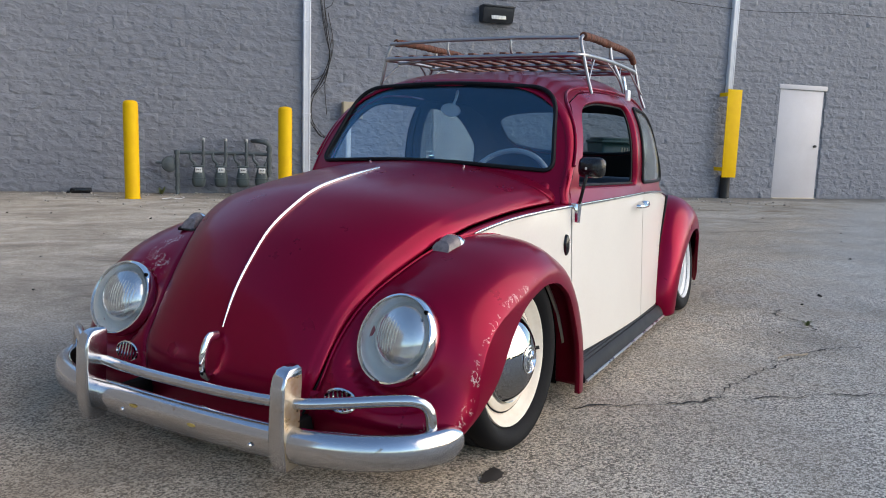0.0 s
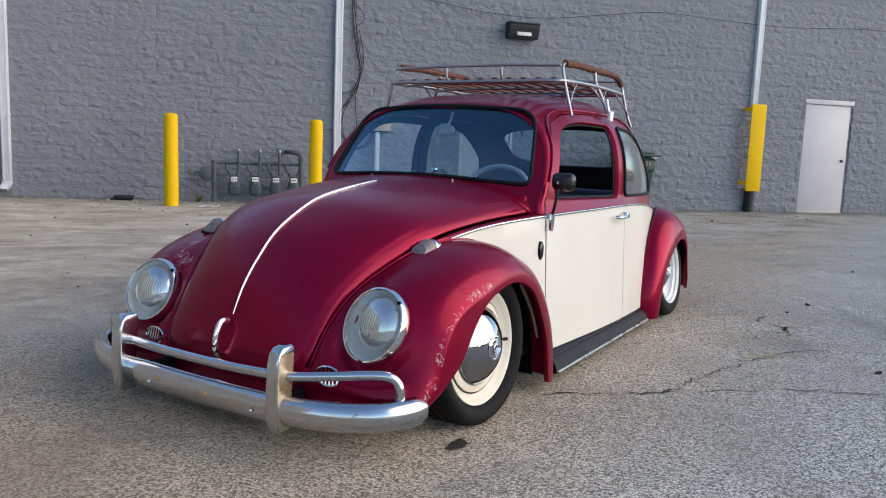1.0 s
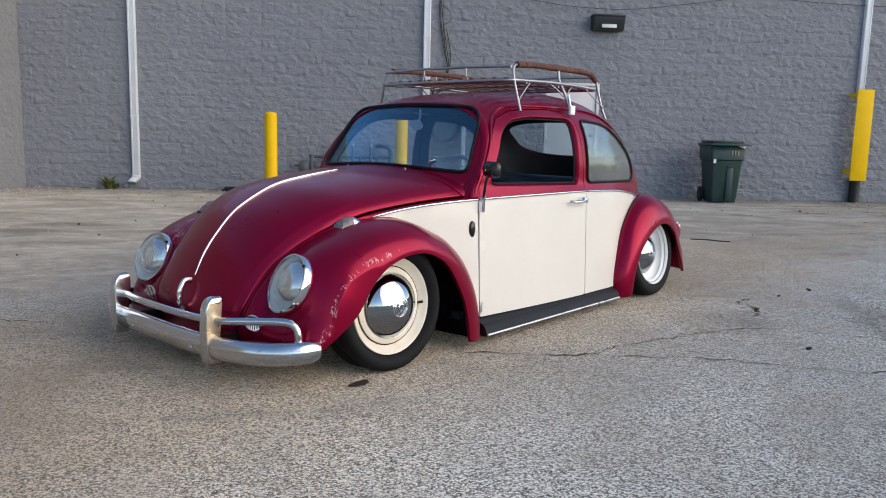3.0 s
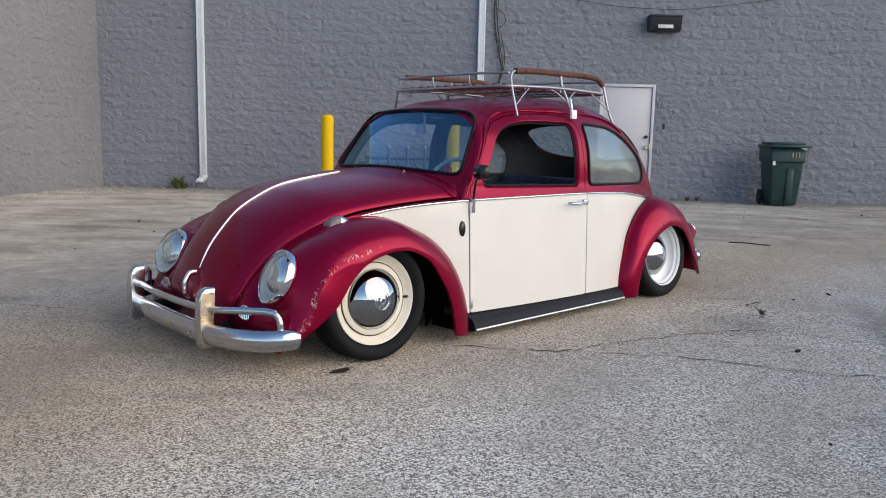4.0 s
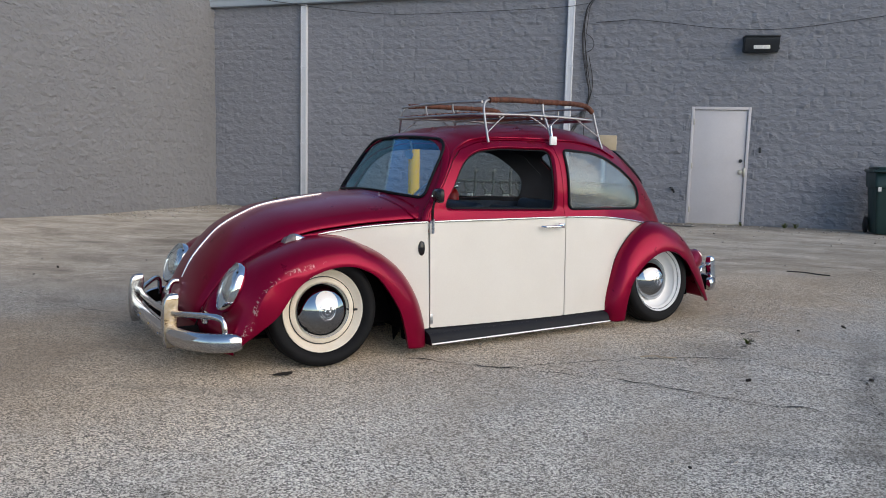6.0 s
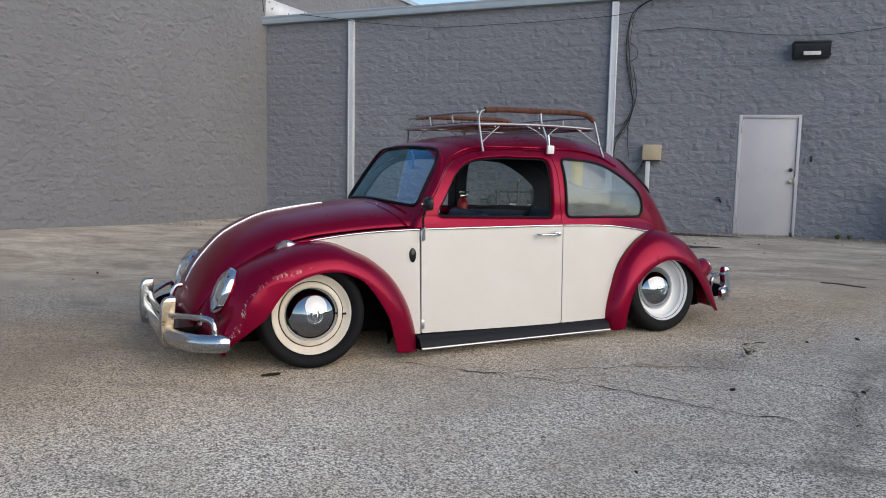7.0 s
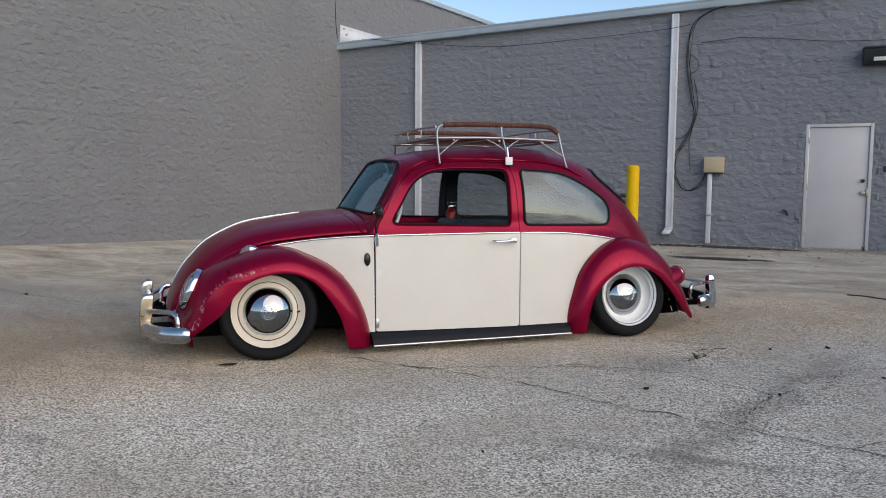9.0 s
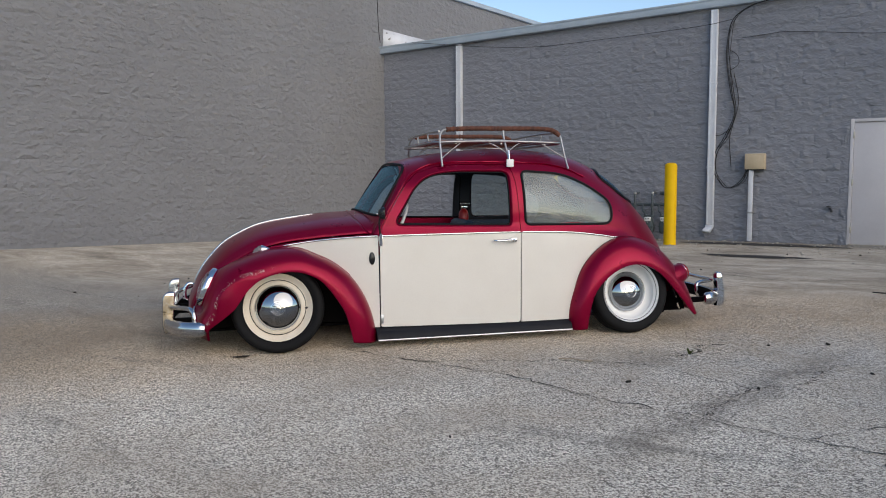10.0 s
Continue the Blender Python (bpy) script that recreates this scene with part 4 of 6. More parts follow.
crack([(-1.5, 4.6), (1.0, 5.6), (4.0, 5.3), (7.5, 6.0)], 0.010, 7)

for (x, y, a, l) in ((1.71, 0.86, 8, 0.20), (3.40, 4.70, -28, 0.40)):
    ob = part("twig", bent([(-l / 2, 0, 0.008), (-l * 0.1, 0.012, 0.012), (l * 0.2, -0.004, 0.010), (l / 2, 0.008, 0.008)], 0.004 if l < 0.3 else 0.006, 16, 6), TWIG if l < 0.3 else CRACK)
    ob.matrix_world = pose(x, y, 0, 0, 0, a)
    tagged(ob, "dry thin twig lying on the asphalt", "twig", "twigs")
bm = bmesh.new()
rnd = random.Random(4)
g = [[bm.verts.new((i * 0.06 - 0.15, j * 0.05 - 0.04, 0.012 + 0.03 * rnd.random())) for j in range(3)] for i in range(6)]
for i in range(5):
    for j in range(2):
        bm.faces.new((g[i][j], g[i + 1][j], g[i + 1][j + 1], g[i][j + 1]))
ob = part("paper_scrap", bm, PAPER, smooth=0)
ob.matrix_world = pose(-1.33, 9.35, 0, 0, 0, 8)
tagged(ob, "crumpled white paper scrap on the pavement", "paper")


def scatter(name, n, region, size, mat, seed, label):
    """Many loose crumbs in one mesh."""
    rnd = random.Random(seed)
    bm = bmesh.new()
    for _ in range(n):
        x, y = region(rnd)
        s = size * rnd.uniform(0.4, 1.3)
        m = pose(x, y, s * 0.25, rnd.uniform(0, 30), rnd.uniform(0, 30), rnd.uniform(0, 360)) @ Matrix.Diagonal((s, s * rnd.uniform(0.5, 1), s * 0.5, 1))
        bmesh.ops.create_cube(bm, size=1.0, matrix=m)
    return tagged(part(name, bm, mat, smooth=0), label, "debris", kind="stuff")


def strip(rnd):
    return rnd.uniform(-6.0, 9.0), WY - 0.05 - abs(rnd.gauss(0, 1.1))


def strip_west(rnd):
    d = -rnd.uniform(0, 9)
    p = CORNER @ Vector((d, -0.05 - abs(rnd.gauss(0, 0.55)), 0))
    return p.x, p.y


def lot(rnd):
    return rnd.uniform(-4, 7), rnd.uniform(-2, 9)


scatter("wall_debris", 420, strip, 0.028, GRIT, 11, "pale grit and crumbs along the wall's foot")
scatter("side_debris", 420, strip_west, 0.03, GRIT, 12, "pale rubble and leaves along the tall wall's foot")
scatter("loose_stones", 150, lot, 0.014, GRIT, 13, "loose stones scattered on the asphalt")
scatter("dark_litter", 70, lot, 0.02, CRACK, 14, "dark leaf crumbs scattered on the asphalt")


# ---- far treeline round the lot ----
def far_woods():
    rnd = random.Random(21)
    bm = bmesh.new()
    for k in range(260):
        a = rnd.uniform(-2.75, 0.75)
        d = rnd.uniform(75, 110)
        s = rnd.uniform(1.1, 2.4)
        c = Vector((d * math.cos(a), d * math.sin(a), s * rnd.uniform(0.3, 1.1)))
        ball = bmesh.ops.create_icosphere(bm, subdivisions=2, radius=s, matrix=Matrix.Translation(c) @ Matrix.Diagonal((1.3, 1.3, 0.9, 1)))
        for v in ball["verts"]:
            v.co += (v.co - c) * 0.45 * noise.noise(v.co * 0.9)
    return tagged(part("far_woods", bm, FOLIAGE, smooth=0), "low dark treeline beyond the far end of the lot", "trees", kind="stuff")


far_woods()


# ---- split-face blocks of both walls ----
def block_mesh(seed, mat, rim_depth, w=0.404, h=0.201):
    """The rough face of one block, its rim sunk into the joint."""
    bm = bmesh.new()
    nx, nz = 11, 6
    vs = []
    for i in range(nx):
        row = []
        for j in range(nz):
            u, v = i / (nx - 1), j / (nz - 1)
            rim = i in (0, nx - 1) or j in (0, nz - 1)
            near = min(u, 1 - u) * w < 0.06 or min(v, 1 - v) * h < 0.06
            x, z = (u - 0.5) * w, (v - 0.5) * h
            d = 0.0 if rim else 0.013 + 0.020 * noise.noise((x * 9 + seed * 7.1, z * 11, seed)) + 0.024 * noise.noise((x * 22, z * 22 + seed * 3.3, seed))
            row.append(bm.verts.new((x, -max(d, 0.001) if not rim else -rim_depth, z)))
        vs.append(row)
    for i in range(nx - 1):
        for j in range(nz - 1):
            bm.faces.new((vs[i][j], vs[i + 1][j], vs[i + 1][j + 1], vs[i][j + 1]))
    me = finish(bm, "block", mat, 0)
    me.shade_smooth()
    return me


def lay_blocks(wall, x0, x1, z1, mat, openings, near, seed, rim_depth, rise=0.0):
    """Courses in running bond: those within the stretch `near` as parts, the others joined."""
    rnd = random.Random(seed)
    kinds = [block_mesh(seed * 40 + k, mat, rim_depth) for k in range(14)]
    data = [(np.array([v.co[:] for v in me.vertices]), [tuple(p.vertices) for p in me.polygons]) for me in kinds]
    verts, faces, base, made = [], [], 0, 0
    L, H = 0.406, 0.203
    for row in range(int((z1 + rise * (x1 - x0)) / H)):
        zc = H * (row + 0.5)
        x = x0 - (L / 2 if row % 2 else 0)
        while x < x1:
            spans = [(max(x, x0), min(x + L, x1))]
            for a, b, _, top in openings:
                if zc - H / 2 < top - 0.02:
                    spans = [q for s, e in spans for q in ((s, min(e, a)), (max(s, b), e)) if q[1] - q[0] > 0.03]
            for s, e in spans:
                if e - s < 0.03 or zc + H / 2 > z1 + rise * (s - x0) + 0.02:
                    continue
                k = rnd.randrange(len(kinds))
                flip = rnd.choice((-1, 1))
                m = Matrix.LocRotScale(((s + e) / 2, -0.012, zc), None, ((e - s) / L * flip, 1, 1))
                if made < 300 and near[0] <= (s + e) / 2 <= near[1] and zc <= near[2]:
                    ob = new("block", kinds[k])
                    ob.parent = wall
                    ob.matrix_local = m
                    made += 1
                else:
                    v, f = data[k]
                    q = v * np.array(((e - s) / L * flip, 1, 1)) + np.array(((s + e) / 2, -0.012, zc))
                    verts.append(q)
                    faces += [tuple(base + i for i in (fc if flip > 0 else fc[::-1])) for fc in f]
                    base += len(v)
            x += L
    me = bpy.data.meshes.new("blocks")
    me.from_pydata(np.vstack(verts).tolist(), [], faces)
    me.materials.append(mat)
    me.shade_smooth()
    ob = new("blocks", me)
    ob.parent = wall
    tagged(ob, "", kind="stuff")


# ---- the car: x back from the front axle, y to its right, z up ----
CAR_POSE = pose(-0.464, 0.691, 0, 0, 0, 44.3)
car = thing("car", CAR_POSE, "lowered vintage two-door beetle car, dark red over cream, parked on asphalt", "car")

top_z = table((0.60, 1.12), (0.75, 1.183), (0.85, 1.211), (0.964, 1.236), (1.05, 1.256), (1.18, 1.273), (1.31, 1.286), (1.53, 1.300), (1.75, 1.297), (1.98, 1.276), (2.205, 1.222),
              (2.43, 1.107), (2.565, 1.0), (2.66, 0.91), (2.755, 0.82), (2.88, 0.655), (2.93, 0.554), (2.985, 0.42), (3.02, 0.26))
belt_z = table((-0.2, 0.62), (0.0, 0.652), (0.2, 0.682), (0.38, 0.701), (0.63, 0.714), (1.1, 0.72), (1.58, 0.722), (1.93, 0.714), (2.14, 0.694), (2.29, 0.672), (2.4, 0.650), (2.55, 0.58), (2.7, 0.46), (2.9, 0.28), (3.02, 0.14))
half_w = table((-0.2, 0.47), (0.0, 0.522), (0.2, 0.552), (0.4, 0.596), (0.6, 0.634), (0.9, 0.652), (1.2, 0.664), (1.5, 0.668), (1.9, 0.662), (2.1, 0.648), (2.3, 0.622), (2.5, 0.575), (2.7, 0.50), (2.85, 0.42), (2.95, 0.34), (3.02, 0.24))
square = table((0.5, 2.9), (0.9, 3.1), (1.2, 3.4), (1.9, 3.2), (2.3, 2.7), (2.6, 2.35), (3.02, 2.2))
INSET = 0.030
VS = 0.6            # metres of the flat plan per radian round the cabin


def ease(t):
    t = min(max(t, 0.0), 1.0)
    return t * t * (3 - 2 * t)


def tuck(x, z):
    """How far the cabin stands in from the belt: a sloping ledge, deeper towards the tail."""
    k = ease((z - belt_z(x)) / 0.055)
    return 0.006 + 0.016 * k + 0.016 * k * ease((x - 1.75) / 0.55)


def cabin(x, v):
    """The cabin's skin: x along the car, v / VS the angle up from the left belt line over the roof to the right one."""
    a = v / VS
    p = square(x)
    c, s = math.cos(a), math.sin(a)
    r = (abs(c) ** p + abs(s) ** p) ** (-1 / p)
    b = belt_z(x)
    z = b + (top_z(x) - b) * r * s
    return x, -(half_w(x) - tuck(x, z)) * r * c, z


def cabin_v(x, z):
    """The v of the left side at a height."""
    k = min(max((z - belt_z(x)) / (top_z(x) - belt_z(x)), -0.05), 0.9999)
    p = square(x)
    return VS * math.atan2(k, (1 - abs(k) ** p) ** (1 / p))


def side(x, z):
    """The left side of the car at a height, above or below the belt."""
    b = belt_z(x)
    if z <= b:
        return x, -(half_w(x) + 0.03 * (b - z) / 0.6), z
    return cabin(x, cabin_v(x, z))


def screen_x(y, z):
    return 0.7035 + 0.738 * (z - 1.03) + 0.12 * (z - 1.03) ** 2 + (0.28 - 0.2 * (z - 0.86)) * y * y


def screen(y, z):
    return screen_x(y, z), y, z


# front edge of the cabin where it meets the windscreen's surface
front_v = np.linspace(0, math.pi * VS, 61)
front_x = []
for v in front_v:
    x = 0.7
    for _ in range(60):
        _, y, z = cabin(x, v)
        x = 0.5 * x + 0.5 * screen_x(y, z)
    front_x.append(x)
CORE = 0.030

DOOR_TOP = [(0.652, 0.70), (0.668, 0.775), (0.725, 0.878), (0.785, 0.975), (0.842, 1.055), (0.915, 1.118), (1.035, 1.160), (1.15, 1.174), (1.385, 1.180), (1.520, 1.174), (1.562, 1.145), (1.580, 1.06), (1.604, 0.765), (1.606, 0.70)]
DOOR_WIN = [tuple(p) for p in rounded([(0.750, 0.787), (1.543, 0.772), (1.536, 1.128), (1.16, 1.130), (1.0, 1.105), (0.896, 1.03)], [0.05, 0.03, 0.05, 0.15, 0.12, 0.12], 7)]
QUARTER_WIN = [tuple(p) for p in rounded([(1.642, 0.770), (2.325, 0.760), (2.325, 0.915), (2.17, 1.020), (1.95, 1.120), (1.626, 1.140)], [0.045, 0.09, 0.07, 0.12, 0.22, 0.05], 7)]
SCREEN = [tuple(p) for p in rounded([(-0.557, 0.838), (0.0, 0.868), (0.557, 0.838), (0.478, 1.178), (0.0, 1.204), (-0.478, 1.178)], [0.055, 0.4, 0.055, 0.11, 0.4, 0.11], 8)]


def rear_x(y, z):
    lo, hi = 1.9, 2.95
    for _ in range(40):
        mid = (lo + hi) / 2
        b = belt_z(mid)
        k = (z - b) / (top_z(mid) - b) if top_z(mid) > b else 2
        inside_ = k < 1 and (half_w(mid) - INSET) * (1 - max(k, 0) ** square(mid)) ** (1 / square(mid)) > abs(y)
        lo, hi = (mid, hi) if inside_ else (lo, mid)
    return lo


def rear_uv(y, z):
    x = rear_x(y, z)
    v = cabin_v(x, z)
    return x, v if y <= 0 else math.pi * VS - v


REAR_WIN = [(0.45 * math.copysign(abs(math.cos(a)) ** 0.6, math.cos(a)), 1.02 + 0.13 * math.copysign(abs(math.sin(a)) ** 0.6, math.sin(a))) for a in np.linspace(0, 2 * math.pi, 40, endpoint=False)]


def to_plan(poly, mirror=False):
    pts = [(x, cabin_v(x, z)) for x, z in poly]
    return [(x, math.pi * VS - v) for x, v in reversed(pts)] if mirror else pts


outline = [(x + CORE, v) for x, v in zip(front_x, front_v)]
outline = [(x, 0.0) for x in np.linspace(front_x[0] + CORE, 3.02, 40)[:-1]] + [(3.02, v) for v in np.linspace(0, math.pi * VS, 30)] + [(x, math.pi * VS) for x in np.linspace(3.02, front_x[-1] + CORE, 40)[1:-1]] + list(reversed(outline))
door_hole = grow(DOOR_TOP, 0.004).tolist()
holes = [to_plan(door_hole), to_plan(door_hole, True), to_plan(QUARTER_WIN), to_plan(QUARTER_WIN, True), [rear_uv(y, z) for y, z in REAR_WIN]]
part("body_shell", panel(outline, holes, 0.032, cabin, 0.016, lined=True), [RED, LINING], car, "satin dark red roof and pillars", smooth=50)


def around_screen():
    """The rolled edge between cabin and windscreen, and the flat rim round the glass."""
    rows, rim = [], []
    for v, x in zip(front_v, front_x):
        a = Vector(cabin(x + CORE, v))
        c = Vector(cabin(x, v))
        to = Vector((0, -c.y, 1.0 - c.z)).normalized() * 0.026
        b = Vector(screen(c.y + to.y, c.z + to.z))
        rim.append((b.y, b.z))
        rows.append([(1 - t) ** 2 * a + 2 * t * (1 - t) * c + t * t * b for t in np.linspace(0, 1, 6)])
    bm = grid_mesh(np.array([[tuple(q) for q in r] for r in rows]))
    return bm, rim


bm, rim = around_screen()
part("screen_pillar", bm, RED, car, smooth=60, solid=0.004)
part("screen_surround", panel(rim, [SCREEN], 0.03, lambda y, z: (screen_x(y, z), y, z), 0.01, flip=True), RED, car, smooth=50)


def on_screen(poly, lift=0.0):
    return [(screen_x(y, z) - lift, y, z) for y, z in resample(poly, 0.02)]


ws = part("windscreen", panel(grow(SCREEN, -0.004).tolist(), [], 0.04, lambda y, z: (screen_x(y, z) + 0.004, y, z), 0.004, flip=True), GLASS, car, "tinted windscreen glass")
ws.visible_shadow = False
part("seal", tube(on_screen(grow(SCREEN, -0.005), 0.003), 0.0090, 8, closed=True), SEAL, ws)

rw = part("rear_window", panel([rear_uv(y, z) for y, z in REAR_WIN], [], 0.04, cabin, 0.004), GLASS, car)
rw.visible_shadow = False
part("seal", tube([cabin(*rear_uv(y, z)) for y, z in REAR_WIN], 0.013, 8, closed=True), SEAL, rw)

for flipped in (False, True):
    sgn = -1 if flipped else 1
    q = part("quarter_window", panel(grow(QUARTER_WIN, -0.003).tolist(), [], 0.04, side, 0.004), GLASS_MILKY, car, "milky side glass", mirror=flipped)
    q.visible_shadow = False
    path = [side(x, z) for x, z in resample(grow(QUARTER_WIN, -0.004), 0.02)]
    part("seal", tube([(x, sgn * (y - 0.003), z) for x, y, z in path], 0.0085, 8, closed=True), SEAL, q)

# dark sheet added inside the far quarter window and its pillar, on that side only
SHEET_HOLE = [(1.622 + (x - 1.626) * 0.86, z) for x, z in QUARTER_WIN]
part("quarter_trim", panel(rounded([(1.478, 0.765), (2.42, 0.765), (2.36, 0.95), (2.16, 1.10), (1.95, 1.165), (1.49, 1.165)], [0.02] * 6, 3), [SHEET_HOLE], 0.03, lambda x, z: (x, side(x, max(z, 0.76))[1] + 0.020, z), 0.010), LINING, car, "dark sheet inside the far quarter window", mirror=True)

# bonnet, cowl and nose
SPINE = [(-0.578, 0, 0.205), (-0.573, 0, 0.29), (-0.541, 0, 0.375), (-0.482, 0, 0.488), (-0.404, 0, 0.585), (-0.326, 0, 0.660), (-0.21, 0, 0.726), (-0.094, 0, 0.773), (0.063, 0, 0.804), (0.301, 0, 0.838), (0.47, 0, 0.851), (0.60, 0, 0.862)]
GAP = [(-0.545, -0.300, 0.205), (-0.515, -0.333, 0.295), (-0.465, -0.342, 0.37), (-0.40, -0.357, 0.445), (-0.32, -0.385, 0.510), (-0.24, -0.42, 0.565), (-0.15, -0.46, 0.622), (-0.05, -0.49, 0.658), (0.07, -0.506, 0.683), (0.30, -0.53, 0.709), (0.50, -0.565, 0.725), (0.68, -0.59, 0.735)]


def dense(pts):
    """24 points a span on a smooth curve, span by span."""
    p = np.array(pts, float)
    q = np.vstack([2 * p[0] - p[1], p, 2 * p[-1] - p[-2]])
    out = []
    for i in range(1, len(q) - 2):
        for k in range(24):
            t = k / 24
            a, b, c, d = q[i - 1], q[i], q[i + 1], q[i + 2]
            out.append(0.5 * (2 * b + (c - a) * t + (2 * a - 5 * b + 4 * c - d) * t * t + (3 * b - a - 3 * c + d) * t ** 3))
    out.append(p[-1])
    return np.array(out)


SPINE_D, GAP_D = dense(SPINE), dense(GAP)
LAST = len(SPINE) - 1


def bonnet_point(u, v):
    """u: along the car by the stations of the rails; v: from the middle (0) to the shut line (-1 left, 1 right)."""
    k = np.linspace(0, LAST, len(SPINE_D))
    a = np.array([np.interp(u, k, SPINE_D[:, c]) for c in range(3)])
    b = np.array([np.interp(u, k, GAP_D[:, c]) for c in range(3)])
    s = abs(v) * math.pi / 2
    return a[0] + (b[0] - a[0]) * (1 - math.cos(s)), math.copysign(abs(b[1]) * math.sin(s), v), a[2] + (b[2] - a[2]) * (1 - math.cos(s))


def rear_edge(v):
    return LAST - 0.80 + 0.25 * v * v


VV = np.linspace(-1, 1, 85)
G = np.array([[bonnet_point(rear_edge(v) * i / 89, v) for v in VV] for i in range(90)])
# the pressed crease that runs inside the shut line
crease = 0.0035 * np.array([ease((abs(v) - 0.73) / 0.06) * (1 - ease((abs(v) - 0.86) / 0.14)) for v in VV])
G[:, :, 2] -= crease * 0.8
G[:, :, 0] += crease * 0.4
G2 = np.array([[bonnet_point(rear_edge(v) + 0.02 + (LAST - rear_edge(v) - 0.02) * i / 9, v) for v in VV] for i in range(10)])
bonnet = part("bonnet", grid_mesh(G), RED, car, "satin dark red bonnet with a chrome centre strip", smooth=60, solid=0.007)
part("cowl", grid_mesh(G2 - np.array((0, 0, 0.002))), RED, car, smooth=60, solid=0.007)
edge = [tuple(q) for q in G[::2, 0]]
part("bonnet_seal", tube([(x, y - 0.004, z - 0.014) for x, y, z in edge], 0.004, 6), SEAL, bonnet)
part("bonnet_seal", tube([(x, -y + 0.004, z - 0.014) for x, y, z in edge], 0.004, 6), SEAL, bonnet)
spine = dense(SPINE)
part("centre_strip", tube([(x - 0.002, -0.006, z + 0.005) for x, _, z in spine[int(24 * 2.15):int(24 * 9.15):6]], 0.0088, 8, flat=0.48, taper=lambda t: 0.5 + 0.5 * min(1, 9 * t, 9 * (1 - t))), BUMPER, bonnet, "dull chrome strip")
part("bonnet_handle", bent([(-0.555, 0, 0.372), (-0.585, 0, 0.370), (-0.604, 0, 0.340), (-0.610, 0, 0.305), (-0.607, 0, 0.272), (-0.590, 0, 0.255)], 0.0105, 24, flat=1.3), CHROME, bonnet, "chrome handle")

apron = np.array([[(-0.575 + 0.10 * (0.26 - z) ** 1.2 + 0.42 * y * y, y, z) for y in np.linspace(-0.56, 0.56, 31)] for z in np.linspace(0.26, 0.075, 8)])
part("front_apron", grid_mesh(apron), RED, car, smooth=60, solid=0.006)
part("nose_floor", boxed(-0.50, 0.5, -0.40, 0.40, 0.105, 0.12), DARK, car)


def flank_strip():
    xs = np.linspace(-0.12, 0.655, 30)
    gy = np.interp(xs, GAP_D[:, 0], GAP_D[:, 1])
    gz = np.interp(xs, GAP_D[:, 0], GAP_D[:, 2])
    return grid_mesh(np.array([[(x, y - 0.006, z - 0.008), (x, 0.5 * (y - half_w(x)) - 0.004, 0.5 * (z + belt_z(x))), (x, -half_w(x), belt_z(x))] for x, y, z in zip(xs, gy, gz)]))


both("cowl_side", flank_strip, RED, car, solid=0.004)

ARCH_ROOT = [(-0.515, -0.31, 0.12), (-0.535, -0.322, 0.20), (-0.508, -0.346, 0.30), (-0.45, -0.354, 0.39), (-0.37, -0.38, 0.48), (-0.27, -0.422, 0.551), (-0.14, -0.48, 0.622), (0.0, -0.525, 0.650), (0.128, -0.562, 0.646), (0.24, -0.588, 0.603), (0.35, -0.605, 0.548), (0.46, -0.615, 0.453), (0.545, -0.62, 0.32), (0.597, -0.622, 0.17), (0.612, -0.622, 0.035)]
ARCH_LIP = [(-0.445, -0.715, 0.155), (-0.415, -0.735, 0.185), (-0.36, -0.754, 0.228), (-0.27, -0.766, 0.30), (-0.186, -0.770, 0.41), (-0.10, -0.772, 0.48), (0.018, -0.774, 0.517), (0.121, -0.775, 0.516), (0.19, -0.776, 0.493), (0.258, -0.776, 0.452), (0.326, -0.775, 0.371), (0.395, -0.773, 0.26), (0.43, -0.771, 0.15), (0.452, -0.768, 0.055)]
REAR_ROOT = [(1.958, -0.668, 0.045), (1.952, -0.670, 0.16), (1.988, -0.670, 0.30), (2.06, -0.664, 0.47), (2.19, -0.650, 0.60), (2.35, -0.620, 0.668), (2.51, -0.580, 0.655), (2.66, -0.545, 0.59), (2.79, -0.515, 0.475), (2.89, -0.50, 0.33), (2.97, -0.49, 0.12)]
REAR_LIP = [(2.05, -0.768, 0.055), (2.071, -0.775, 0.20), (2.111, -0.780, 0.315), (2.195, -0.784, 0.409), (2.30, -0.786, 0.472), (2.40, -0.786, 0.492), (2.50, -0.782, 0.475), (2.60, -0.772, 0.42), (2.70, -0.755, 0.328), (2.785, -0.742, 0.238), (2.85, -0.732, 0.165), (2.915, -0.715, 0.105)]


LAMP = pose(-0.424, -0.535, 0.410, 0, 0, 0) @ Matrix.Rotation(radians(-6), 4, "Z") @ Matrix.Rotation(radians(-24), 4, "Y").inverted() @ Matrix.Rotation(radians(-90), 4, "Z") @ Matrix.Diagonal((1.05, 1.0, 1.10, 1.0))
wings_made = []


NU, NV = 116, 34


